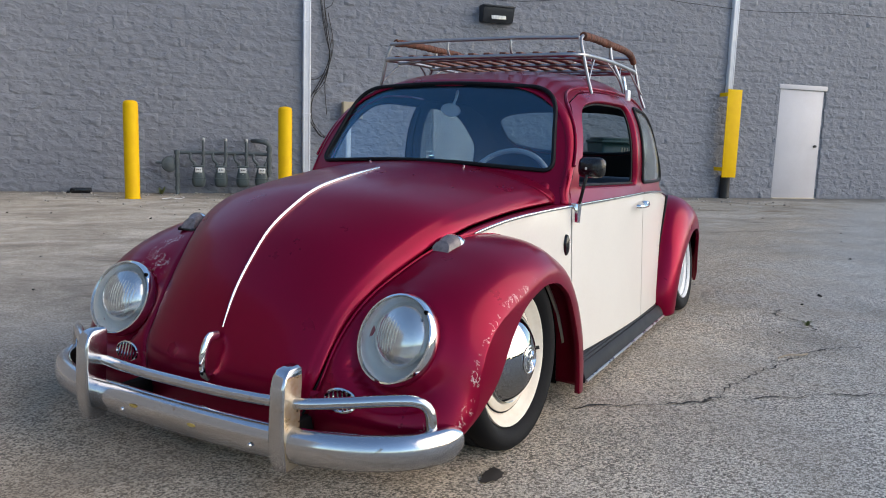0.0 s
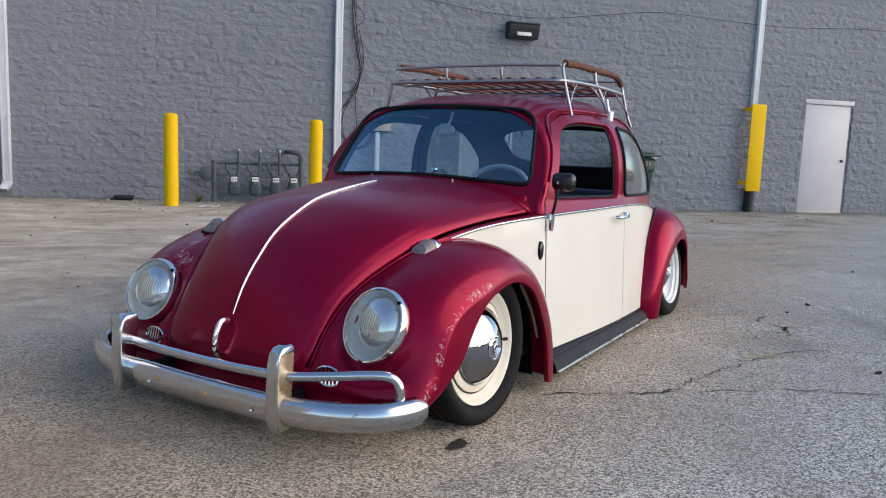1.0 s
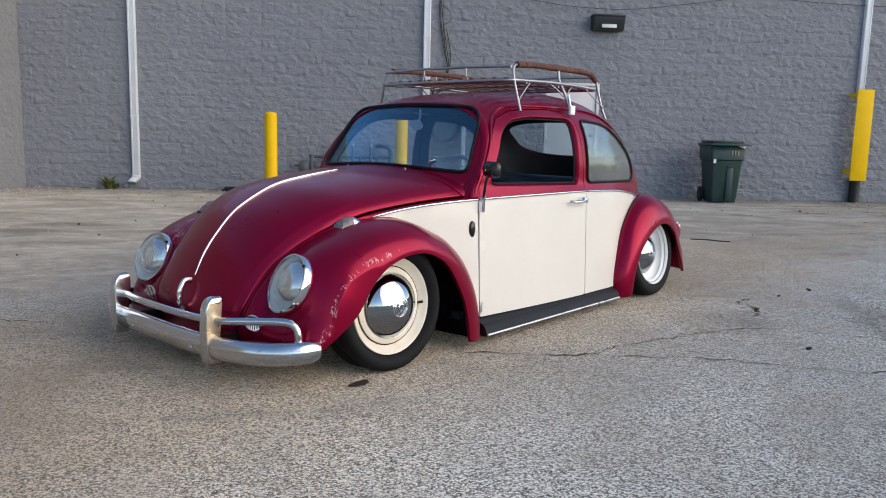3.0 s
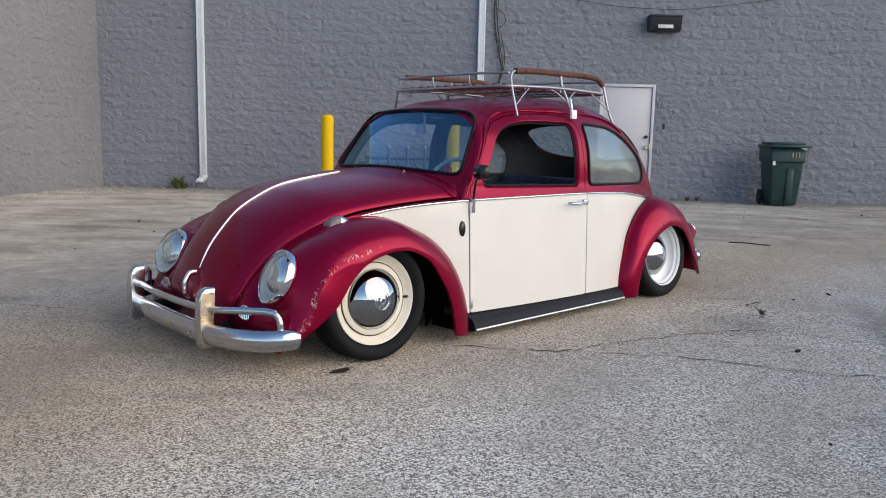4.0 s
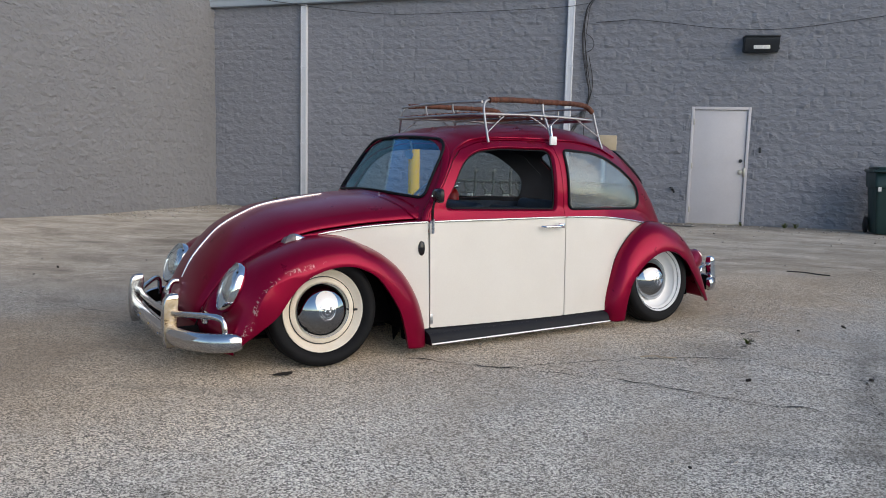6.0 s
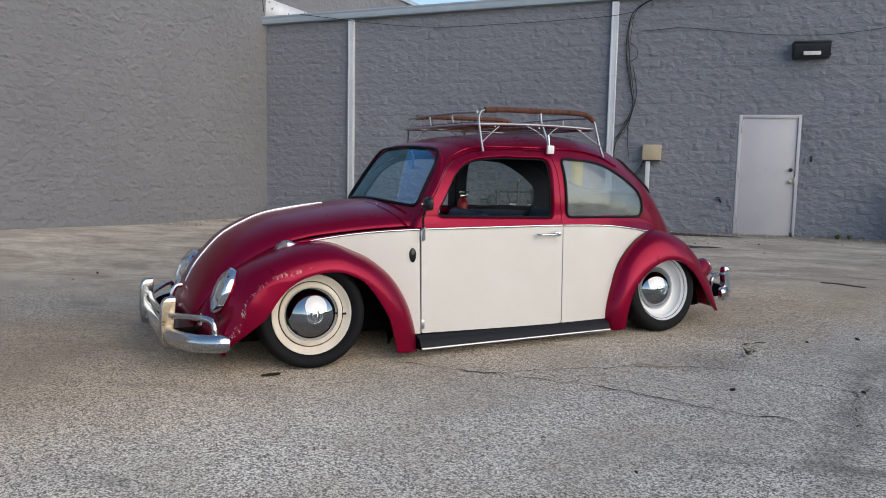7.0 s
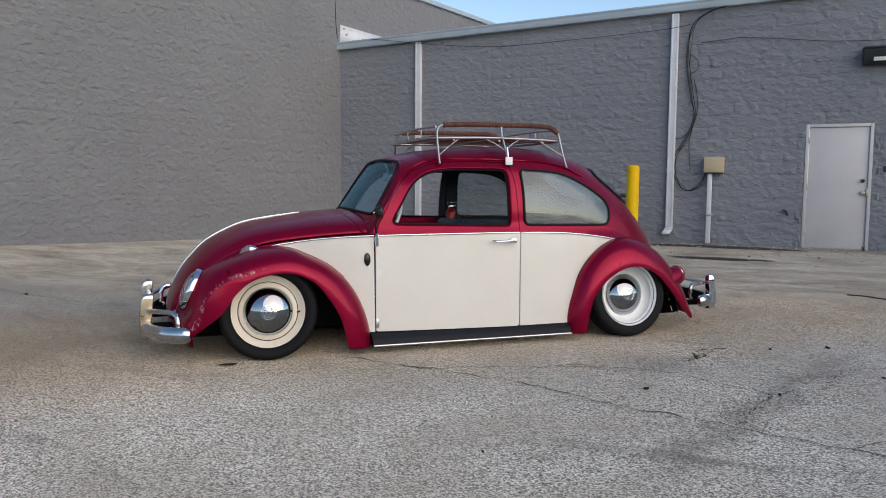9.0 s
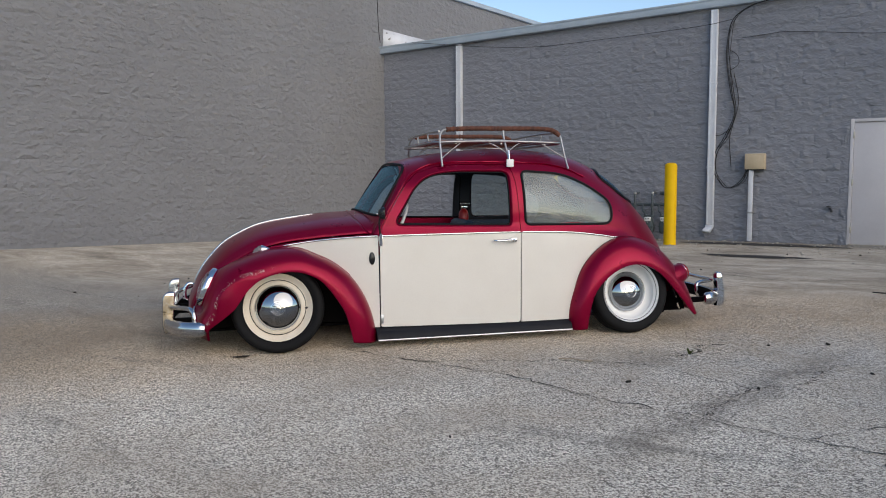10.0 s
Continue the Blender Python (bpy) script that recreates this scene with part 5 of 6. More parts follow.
def lamp_swell(g):
    """The wing's skin swells forward into a cone that ends under the headlamp's ring."""
    back = LAMP.inverted()
    for i in range(NU):
        near = ease((0.52 - i / (NU - 1)) / 0.10)
        for j in range(1, NV - 1):
            q = back @ Vector(g[i, j])
            r = math.hypot(q.x, q.z)
            if r > 0.30 or near <= 0 or q.y > 0.25:
                continue
            cone = 0.013 + 0.95 * max(0.0, r - 0.116) + 2.2 * max(0.0, r - 0.15) ** 2
            y = -math.log(math.exp(-55 * q.y) + math.exp(-55 * cone)) / 55
            y = cone + (y - cone) * ease((r - 0.122) / 0.05)
            y = y + (q.y - y) * (1 - near * (1 - ease((r - 0.20) / 0.10)))
            y = q.y + (y - q.y) * ease(j / 4)
            q.y = y if r > 0.100 else max(q.y, 0.060)
            g[i, j] = tuple(LAMP @ q)


# the far front wing hangs a little lower than the near one
SAG = np.array((-0.010, -0.006, -0.020))


def ease_array(t):
    t = np.clip(t, 0, 1)
    return t * t * (3 - 2 * t)


def wing(root, lip, front):
    g = loft(root, lip, NU, NV, 0.92)
    u = np.linspace(0, 1, NU)[:, None]
    v = np.linspace(0, 1, NV)[None, :]
    if front:
        k = 0.030 * np.exp(-((u - 0.28) / 0.11) ** 2) * np.exp(-((v - 0.58) / 0.30) ** 2) - 0.036 * np.exp(-((u - 0.145) / 0.06) ** 2) * np.exp(-((v - 0.37) / 0.20) ** 2)
        k = k * np.clip(v * 5, 0, 1)
        g[:, :, 0] -= k
        g[:, :, 2] += 0.6 * k
        lamp_swell(g)
        if wings_made:
            g += SAG * ease_array(v / 0.2)[:, :, None]
    inner = g[:, -1:].copy()
    inner[:, :, 1] += 0.016
    g = np.concatenate([g, inner], axis=1)
    w = np.zeros(g.shape[:2])
    if front:
        w[:, :NV] = np.exp(-((v - 0.84) / 0.065) ** 2) * np.clip(1.35 - np.abs(u - 0.21) / 0.21, 0, 1)
        w[:, :NV] = np.maximum(w[:, :NV], 0.75 * np.exp(-((v - 0.55) / 0.2) ** 2) * np.exp(-((u - 0.03) / 0.03) ** 2))
        wings_made.append(front)
        if len(wings_made) == 2:
            w[:, :NV] = np.maximum(w[:, :NV], 2.2 * np.exp(-((v - 0.13) / 0.07) ** 2) * np.exp(-((u - 0.285) / 0.05) ** 2))
    return grid_mesh(g, w)


fronts = both("front_wing", lambda: wing(ARCH_ROOT, ARCH_LIP, True), RED, car, "satin dark red front wing, scraped and chipped", 60, 0.006)
rears = both("rear_wing", lambda: wing(REAR_ROOT, REAR_LIP, False), RED, car, "satin dark red rear wing", 60, 0.006)
both("wing_beading", lambda: tube([(x, y - 0.002, z + 0.002) for x, y, z in smooth_curve(ARCH_ROOT, 60)], 0.0045, 6), RED, fronts)
both("wing_beading", lambda: tube([(x, y - 0.003, z) for x, y, z in smooth_curve(REAR_ROOT, 60)], 0.005, 6), SEAL, rears)


def well(root, y, grow_by):
    pts = [(x, z) for x, _, z in smooth_curve(root, 40)]
    pts = grow(pts + [(pts[-1][0], 0.06), (pts[0][0], 0.06)], -grow_by)
    return panel(pts.tolist(), [], 0.08, lambda x, z: (x, y, z), 0.01)


def liner(root, y):
    a = smooth_curve(root, 48)
    return grid_mesh(np.array([[(p[0], p[1] - 0.002, p[2] - 0.012), (p[0], y, p[2] - 0.02)] for p in a]))


both("well_liner", lambda: liner(ARCH_ROOT[5:], -0.40), DARK, car)
both("well_liner", lambda: liner(REAR_ROOT, -0.43), DARK, car)
both("wheel_well", lambda: well(ARCH_ROOT, -0.44, 0.075), DARK, car)
both("wheel_well", lambda: well(REAR_ROOT, -0.47, 0.04), DARK, car)
part("floor_pan", boxed(0.62, 1.95, -0.62, 0.62, 0.075, 0.115, 0.01), DARK, car)
part("floor_pan", boxed(1.95, 2.75, -0.40, 0.40, 0.09, 0.13, 0.01), DARK, car)
part("rear_apron", boxed(2.72, 2.96, -0.42, 0.42, 0.10, 0.26, 0.04), DARK, car)
part("engine_tin", boxed(2.55, 2.80, -0.5, 0.5, 0.09, 0.14, 0.01), DARK, car)

# sides: cream panels under the belt line
FRONT_QUARTER = [(x, belt_z(x)) for x in np.linspace(-0.02, 0.634, 20)] + [(0.636, 0.126), (0.600, 0.126), (0.590, 0.18), (0.540, 0.315), (0.455, 0.447), (0.345, 0.542), (0.235, 0.597), (0.125, 0.638), (0.0, 0.642)]
REAR_QUARTER = [(1.599, 0.119)] + [(x, belt_z(x)) for x in np.linspace(1.610, 2.42, 24)] + [(2.34, 0.655), (2.195, 0.592), (2.067, 0.465), (1.996, 0.30), (1.962, 0.119)]
both("front_quarter_panel", lambda: panel(FRONT_QUARTER, [], 0.05, side, 0.012, flip=False), CREAM, car, "glossy cream side panel")
both("rear_quarter_panel", lambda: panel(REAR_QUARTER[::-1], [], 0.05, side, 0.012), CREAM, car, "glossy cream side panel")
DOOR_LOW = rounded([(0.643, 0.128), (1.592, 0.118), (1.603, 0.719), (0.646, 0.711)], [0.012, 0.02, 0.004, 0.004], 4)
doors = both("door", lambda: panel(DOOR_LOW, [], 0.05, side, 0.022), CREAM, car, "closed cream door with a red window frame")
DOOR_UP = [(0.654, 0.7135)] + DOOR_TOP[1:-1] + [(1.603, 0.7215)]
both("window_frame", lambda: panel(DOOR_UP, [grow(DOOR_WIN, 0.014).tolist()], 0.026, side, 0.024, lined=True), [RED, LINING], doors, "red window frame, window wound down", smooth=50)


def window_reveal():
    """The flange that turns in from the door's skin to the window opening."""
    p = resample(DOOR_WIN, 0.02)
    q = grow(p, 0.0145)
    rows = []
    for (x0, z0), (x1, z1) in zip(np.vstack([q, q[:1]]), np.vstack([p, p[:1]])):
        a, b = Vector(side(x0, z0)), Vector(side(x1, z1)) + Vector((0, 0.026, 0))
        m = (a + b) / 2 + Vector((0, -0.006, 0))
        rows.append([tuple((1 - t) ** 2 * a + 2 * t * (1 - t) * m + t * t * b) for t in np.linspace(0, 1, 5)])
    return grid_mesh(np.array(rows))


both("window_reveal", window_reveal, RED, doors, smooth=60, solid=0.003)
both("window_channel", lambda: tube([(lambda q: (q[0], q[1] + 0.028, q[2]))(side(x, z)) for x, z in resample(grow(DOOR_WIN, -0.002), 0.02)], 0.006, 6, closed=True), SEAL, doors)
both("window_bead", lambda: tube([(lambda q: (q[0], q[1] + 0.018, q[2]))(side(x, z)) for x, z in [(k, 0.786 - 0.014 * (k - 0.80) / 0.76) for k in np.linspace(0.80, 1.545, 20)]], 0.005, 6), SEAL, doors)


def belt_trim(x0, x1, blunt):
    def build():
        pts = [(x, -(half_w(x) + 0.003), belt_z(x) + 0.002) for x in np.linspace(x0, x1, 40)]
        return tube(pts, 0.0048, 8, flat=1.2, taper=lambda t: min(1, 0.35 + 12 * t if blunt < 0 else 1, 0.35 + 12 * (1 - t) if blunt > 0 else 1))
    return build


both("belt_trim", belt_trim(0.03, 0.632, -1), BUMPER, car, "dull chrome belt strip")
both("belt_trim", belt_trim(0.652, 1.597, 0), BUMPER, doors, "dull chrome belt strip")
both("belt_trim", belt_trim(1.612, 2.40, 1), BUMPER, car, "dull chrome belt strip")
DRIP = [(0.700, 0.865), (0.78, 0.99), (0.85, 1.09), (0.93, 1.145), (1.04, 1.184), (1.2, 1.197), (1.545, 1.196), (1.80, 1.188), (1.98, 1.155), (2.12, 1.095)]
both("drip_rail", lambda: tube([(lambda q: (q[0], q[1] - 0.006, q[2]))(side(x, z)) for x, z in smooth_curve(DRIP, 60)], 0.0065, 6), RED, car, smooth=60)
both("door_handle", lambda: bent([(1.400, -0.690, 0.672), (1.415, -0.712, 0.672), (1.465, -0.718, 0.673), (1.52, -0.714, 0.675), (1.545, -0.705, 0.676)], 0.010, 24, flat=0.9), CHROME, doors, "chrome handle")
both("handle_boss", lambda: box(bmesh.new(), 1.515, 1.563, -0.715, -0.665, 0.660, 0.692, 0.01), CHROME, doors)
both("hinge", lambda: box(bmesh.new(), 0.640, 0.662, -0.668, -0.64, 0.148, 0.205, 0.004), EDGE, doors)
both("hinge", lambda: box(bmesh.new(), 0.638, 0.660, -0.666, -0.63, 0.655, 0.728, 0.004), CHROME, doors)


def black_oval():
    bm = lathe([(0.0, -0.012), (0.6, -0.011), (0.9, -0.006), (1.0, 0.006)], 24)
    bmesh.ops.transform(bm, matrix=pose(0.593, -0.640, 0.572, 0, 0, 3) @ Matrix.Diagonal((0.021, 1, 0.043, 1)), verts=bm.verts)
    return bm


both("plug", black_oval, PLASTIC, car, "black oval plastic plug")


def mirror_head():
    bm = lathe([(0.0, -0.035), (0.5, -0.030), (0.85, -0.016), (1.0, 0.002), (0.97, 0.022), (0.9, 0.026), (0.0, 0.026)], 28)
    for v in bm.verts:
        r = math.hypot(v.co.x, v.co.z)
        if r > 1e-6:
            a, b = abs(v.co.x) / r, abs(v.co.z) / r
            f = (a ** 4 + b ** 4) ** -0.25 * 0.94
            v.co.x, v.co.z = v.co.x * f, v.co.z * f
    bmesh.ops.transform(bm, matrix=pose(0.652, -0.700, 0.865, 0, 0, -102) @ Matrix.Diagonal((0.058, 0.8, 0.042, 1)), verts=bm.verts)
    return bm


mirror = part("door_mirror", mirror_head(), PLASTIC, car, "black round door mirror")
part("stalk", bent([(0.652, -0.655, 0.70), (0.640, -0.672, 0.75), (0.636, -0.685, 0.81), (0.645, -0.693, 0.85)], 0.0065, 20), PLASTIC, mirror)
part("clamp", tube([(0.648, -0.66, 0.655), (0.648, -0.664, 0.735)], 0.010), CHROME, mirror)
part("mirror_screw", lathe([(0.0, -0.006), (0.006, -0.006), (0.006, 0.006)], 10, m=pose(0.622, -0.694, 0.862, 0, 0, -102)), CHROME, mirror)
part("aerial_base", bent([(0.632, -0.565, 0.735), (0.628, -0.572, 0.755), (0.640, -0.578, 0.775)], 0.007, 12), RUST, car)
for y in (-0.22, 0.02, 0.22):
    part("wiper_stub", bent([(screen_x(y, 0.84) - 0.035, y, 0.846), (screen_x(y, 0.84) - 0.037, y, 0.857)], 0.005, 8), CHROME, car)


# running boards
def board():
    bm = bmesh.new()
    sec = [(-0.648, 0.122), (-0.66, 0.120), (-0.668, 0.117), (-0.674, 0.120), (-0.680, 0.114), (-0.686, 0.117), (-0.692, 0.110), (-0.698, 0.113), (-0.704, 0.105), (-0.712, 0.107), (-0.722, 0.098), (-0.735, 0.080), (-0.742, 0.058), (-0.738, 0.046), (-0.65, 0.046)]
    xs = np.linspace(0.607, 1.958, 8)
    rings = [[bm.verts.new((x, y + 0.010 * (x - 0.6) / 1.35, z)) for y, z in sec] for x in xs]
    for a, b in zip(rings, rings[1:]):
        for i in range(len(sec)):
            j = (i + 1) % len(sec)
            bm.faces.new((a[i], a[j], b[j], b[i]))
    bm.faces.new(rings[0]), bm.faces.new(list(reversed(rings[-1])))
    bmesh.ops.recalc_face_normals(bm, faces=bm.faces)
    return bm


boards = both("running_board", board, MAT_BLACK, car, "black ribbed running board with a bright edge", smooth=30)
both("bright_edge", lambda: tube([(x, -0.745 + 0.010 * (x - 0.6) / 1.35, 0.054) for x in np.linspace(0.61, 1.955, 10)], 0.0055, 8, flat=1.1), EDGE, boards)


# headlamps, signals, horn grilles


def lamp_ring():
    prof = [(0.106, -0.020), (0.1085, -0.028), (0.113, -0.027), (0.1165, -0.019), (0.118, -0.008), (0.117, 0.004)]
    return lathe(prof, 48, m=LAMP)


def lamp_shell():
    return lathe([(0.1150, -0.004), (0.1160, 0.010), (0.1150, 0.04), (0.1120, 0.09)], 48, m=LAMP)


def lamp_dome():
    return lathe([(0.0, -0.060), (0.04, -0.057), (0.07, -0.049), (0.093, -0.036), (0.106, -0.022)], 40, m=LAMP)


def lamp_bowl():
    return lathe([(0.109, -0.022), (0.104, 0.0), (0.094, 0.02), (0.078, 0.03), (0.0, 0.034)], 40, m=LAMP)


def lamp_beam():
    bm = lathe([(0.0, -0.046), (0.03, -0.043), (0.055, -0.034), (0.075, -0.018), (0.084, -0.004), (0.078, 0.02)], 40, m=LAMP @ pose(0.006, 0.0, 0.014))
    return bm


def lamp_flutes():
    bm = bmesh.new()
    for k in range(-6, 7):
        x = k * 0.0095
        h = math.sqrt(max(0.0, 0.060 ** 2 - x * x)) * 0.8
        pts = [(x, -0.0475 + 0.9 * (x * x + z * z) / 0.16, z + 0.012) for z in np.linspace(-h, h, 8)]
        tube([LAMP @ Vector(p) for p in pts], 0.0012, 5, bm)
    return bm


shells = both("headlamp", lamp_ring, CHROME, car, "sloped headlamp with a chrome ring")
both("bucket", lamp_shell, RED, shells)
both("bowl", lamp_bowl, LAMP_BOWL, shells)
both("sealed_beam", lamp_beam, LAMP_METAL, shells, "silvered lamp unit")
both("lens_flutes", lamp_flutes, LENS, shells)
for g in both("cover_glass", lamp_dome, GLASS_LAMP, shells, "clear domed glass"):
    g.visible_shadow = False
for shell, x in zip(shells, (0.078, -0.082)):
    part("ring_screw", lathe([(0.0, -0.033), (0.005, -0.032), (0.006, -0.024)], 10, m=LAMP @ pose(x, 0, 0.076)), DARK, shell, mirror=x < 0)


def pod_rings(t0, t1, n, swell=1.0):
    """A teardrop along the wing: full and steep in front, running out flat behind."""
    bm = bmesh.new()
    rings = []
    for t in np.linspace(t0, t1, n):
        w = 0.034 * (0.88 + 0.12 * math.sin(min(1, t / 0.4) * math.pi / 2)) * (1 - 0.72 * ease((t - 0.40) / 0.6)) * swell
        h = 0.044 * (0.82 + 0.18 * ease(t / 0.3)) * (1 - 0.88 * ease((t - 0.36) / 0.64)) * swell
        row = []
        for a in np.linspace(0, math.pi, 15):
            c, s = math.cos(a), math.sin(a)
            r = (abs(c) ** 2.6 + abs(s) ** 2.6) ** (-1 / 2.6)
            lean = 0.022 * max(0.0, s * r) * (1 - ease(t / 0.4))
            row.append(bm.verts.new((-0.168 + 0.150 * t + lean, -0.505 - 0.025 * t + w * r * c, 0.613 + 0.022 * t + h * r * max(0.0, s))))
        rings.append(row)
    for a, b in zip(rings, rings[1:]):
        for i in range(len(a) - 1):
            bm.faces.new((a[i], a[i + 1], b[i + 1], b[i]))
    bm.faces.new(rings[0]), bm.faces.new(list(reversed(rings[-1])))
    bmesh.ops.recalc_face_normals(bm, faces=bm.faces)
    return bm


def signal_pod():
    return pod_rings(0.40, 1.0, 14, 1.04)


def signal_lens():
    return pod_rings(0.0, 0.40, 8)


sig = both("turn_signal", signal_pod, CHROME, car, "chrome turn signal pod on the wing", smooth=50)
both("signal_lens", signal_lens, SIGNAL, sig, "clear ribbed lens")
shells[1].location = (SAG[0], -SAG[1], SAG[2])
sig[0].location = (0.010, 0.0, 0.0)
sig[1].location = (-0.020, 0.006, -0.006)
both("gasket", lambda: tube([(-0.165 + 0.16 * t, -0.505 - 0.025 * t + s * 0.040 * (1 - 0.8 * max(0, t - 0.5)), 0.610 + 0.022 * t) for s, ts in ((1, np.linspace(0, 1, 10)), (-1, np.linspace(1, 0, 10))) for t in ts], 0.007, 6, closed=True), RUBBER, sig)


def grille_ring():
    bm = bmesh.new()
    m = pose(-0.527, -0.420, 0.248, 0, 8, 3)
    return tube([m @ Vector((0, 0.050 * math.cos(a), 0.030 * math.sin(a))) for a in np.linspace(0, 2 * math.pi, 28, endpoint=False)], 0.0045, 6, bm, closed=True)


def grille_bars():
    bm = bmesh.new()
    m = pose(-0.527, -0.420, 0.248, 0, 8, 3)
    for k in np.linspace(-0.036, 0.036, 6):
        h = 0.028 * math.sqrt(1 - (k / 0.05) ** 2)
        tube([m @ Vector((-0.002, k - 0.004, -h)), m @ Vector((-0.002, k + 0.004, h))], 0.0038, 6, bm)
    return bm


hg = both("horn_grille", grille_ring, CHROME, car, "small oval chrome horn grille")
both("grille_bars", grille_bars, CHROME, hg)


def grille_back():
    bm = lathe([(0.0, 0.0), (1.0, 0.002)], 24)
    bmesh.ops.transform(bm, matrix=pose(-0.523, -0.420, 0.248, 0, 8, 3) @ Matrix.Rotation(radians(-90), 4, "Z") @ Matrix.Diagonal((0.048, 1, 0.028, 1)), verts=bm.verts)
    return bm


both("grille_back", grille_back, DARK, hg)


# bumpers
def sweep_y(pts):
    """A plan path given for the left half, closed over the middle."""
    return pts + [(x, -y, z) for x, y, z in reversed(pts[:-1])]


FRONT_BAR = sweep_y([(-0.445, -0.745, 0.165), (-0.52, -0.72, 0.163), (-0.60, -0.655, 0.160), (-0.665, -0.53, 0.157), (-0.70, -0.35, 0.155), (-0.712, 0.0, 0.155)])
REAR_BAR = sweep_y([(3.07, -0.605, 0.180), (3.13, -0.59, 0.180), (3.195, -0.54, 0.178), (3.258, -0.44, 0.176), (3.30, -0.28, 0.175), (3.32, 0.0, 0.175)])


def blade(path, out):
    """A pressed bumper blade with a soft ridge and turned-in lips."""
    p = smooth_curve(path, 180)
    bm = bmesh.new()
    sec = [(-0.028, -0.050), (-0.012, -0.056), (0.004, -0.050), (0.014, -0.032), (0.018, -0.008), (0.017, 0.016), (0.010, 0.038), (-0.004, 0.052), (-0.018, 0.055), (-0.030, 0.048)]
    rings = []
    for i in range(len(p)):
        d = p[min(i + 1, len(p) - 1)] - p[max(i - 1, 0)]
        n = np.array((d[1], -d[0])) / np.linalg.norm(d[:2]) * out
        e = math.sqrt(1 - 0.6 * max(0.0, 1 - min(i, len(p) - 1 - i) / 5) ** 2)
        rings.append([bm.verts.new((p[i][0] + n[0] * a * e, p[i][1] + n[1] * a * e, p[i][2] + 0.016 + 0.84 * b * e)) for a, b in sec])
    for a, b in zip(rings, rings[1:]):
        for i in range(len(sec)):
            j = (i + 1) % len(sec)
            bm.faces.new((a[i], a[j], b[j], b[i])).material_index = int(j == 0)
    bm.faces.new(rings[0]), bm.faces.new(list(reversed(rings[-1])))
    bmesh.ops.recalc_face_normals(bm, faces=bm.faces)
    return bm


GUARD_FRONT = ((0.100, 0.018, 0.0, 0.026), (0.106, 0.024, -0.02, 0.038), (0.14, 0.027, -0.02, 0.046), (0.20, 0.025, -0.02, 0.050), (0.26, 0.024, -0.025, 0.048), (0.32, 0.024, -0.03, 0.044), (0.348, 0.023, -0.032, 0.036), (0.364, 0.021, -0.032, 0.022), (0.371, 0.012, -0.028, 0.004))
GUARD_REAR = ((0.108, 0.016, 0.000, 0.024), (0.114, 0.026, -0.010, 0.044), (0.15, 0.030, -0.006, 0.058), (0.20, 0.029, -0.002, 0.060), (0.25, 0.027, -0.006, 0.052), (0.30, 0.026, -0.012, 0.042), (0.34, 0.025, -0.014, 0.038), (0.362, 0.021, -0.012, 0.030), (0.371, 0.012, -0.006, 0.016))


def bumper_guard(x, y, out, stations):
    """An upright over-rider with a rounded head; the flank of the front one is stained."""
    bm = bmesh.new()
    rings = []
    for z, w, d0, d1 in stations:
        r = min(w, d1 - d0) * 0.45
        o = rounded([(-w, d0), (w, d0), (w, d1), (-w, d1)], [r * 0.5, r * 0.5, r, r], 4)
        rings.append([bm.verts.new((x + out * b, y + a, z)) for a, b in o])
    n = len(rings[0])
    for a, b in zip(rings, rings[1:]):
        for i in range(n):
            bm.faces.new((a[i], a[(i + 1) % n], b[(i + 1) % n], b[i]))
    bm.faces.new(rings[0]), bm.faces.new(rings[-1])
    bmesh.ops.recalc_face_normals(bm, faces=bm.faces)
    bm.normal_update()
    for f in bm.faces:
        if out < 0 and f.normal.y < -0.93 and f.calc_center_median().z < 0.345:
            f.material_index = 1
    return bm


fb = part("front_bumper", blade(FRONT_BAR, -1), [BUMPER, DARK], car, "dull chrome front bumper blade, scuffed", smooth=50)
rb = part("rear_bumper", blade(REAR_BAR, 1), [BUMPER, DARK], car, "chrome rear bumper blade", smooth=50)
for x, y in ((-0.676, -0.362), (-0.700, 0.350)):
    part("bumper_guard", bumper_guard(x, y, -1, GUARD_FRONT), [BUMPER, STAINED if y < 0 else BUMPER], fb, "tall chrome over-rider", smooth=50)
both("bumper_guard", lambda: bumper_guard(3.275, -0.435, 1, GUARD_REAR), CHROME, rb, "tall chrome over-rider", smooth=50)
FRONT_RAIL = [(-0.508, -0.690, 0.185), (-0.508, -0.690, 0.24), (-0.512, -0.680, 0.275), (-0.53, -0.655, 0.292), (-0.565, -0.60, 0.293), (-0.62, -0.50, 0.285), (-0.672, -0.38, 0.276), (-0.694, -0.20, 0.272), (-0.70, 0, 0.272)]
REAR_RAIL = [(3.06, -0.52, 0.215), (3.03, -0.55, 0.25), (3.02, -0.56, 0.29), (3.04, -0.55, 0.31), (3.10, -0.52, 0.314), (3.18, -0.47, 0.310), (3.25, -0.40, 0.305), (3.29, -0.2, 0.30), (3.30, 0, 0.30)]
part("upper_rail", bent(sweep_y(FRONT_RAIL), 0.0155, 120, 12), BUMPER, fb, "dull chrome upper tube")
part("upper_rail", bent(sweep_y(REAR_RAIL), 0.0135, 120, 12), BUMPER, rb, "chrome upper tube")
for y in (-0.28, 0.20):
    part("bolt", lathe([(0.0, -0.005), (0.005, -0.004), (0.007, 0.0)], 12, m=pose(-0.727, y, 0.160, 0, 0, -90)), CHROME, fb)
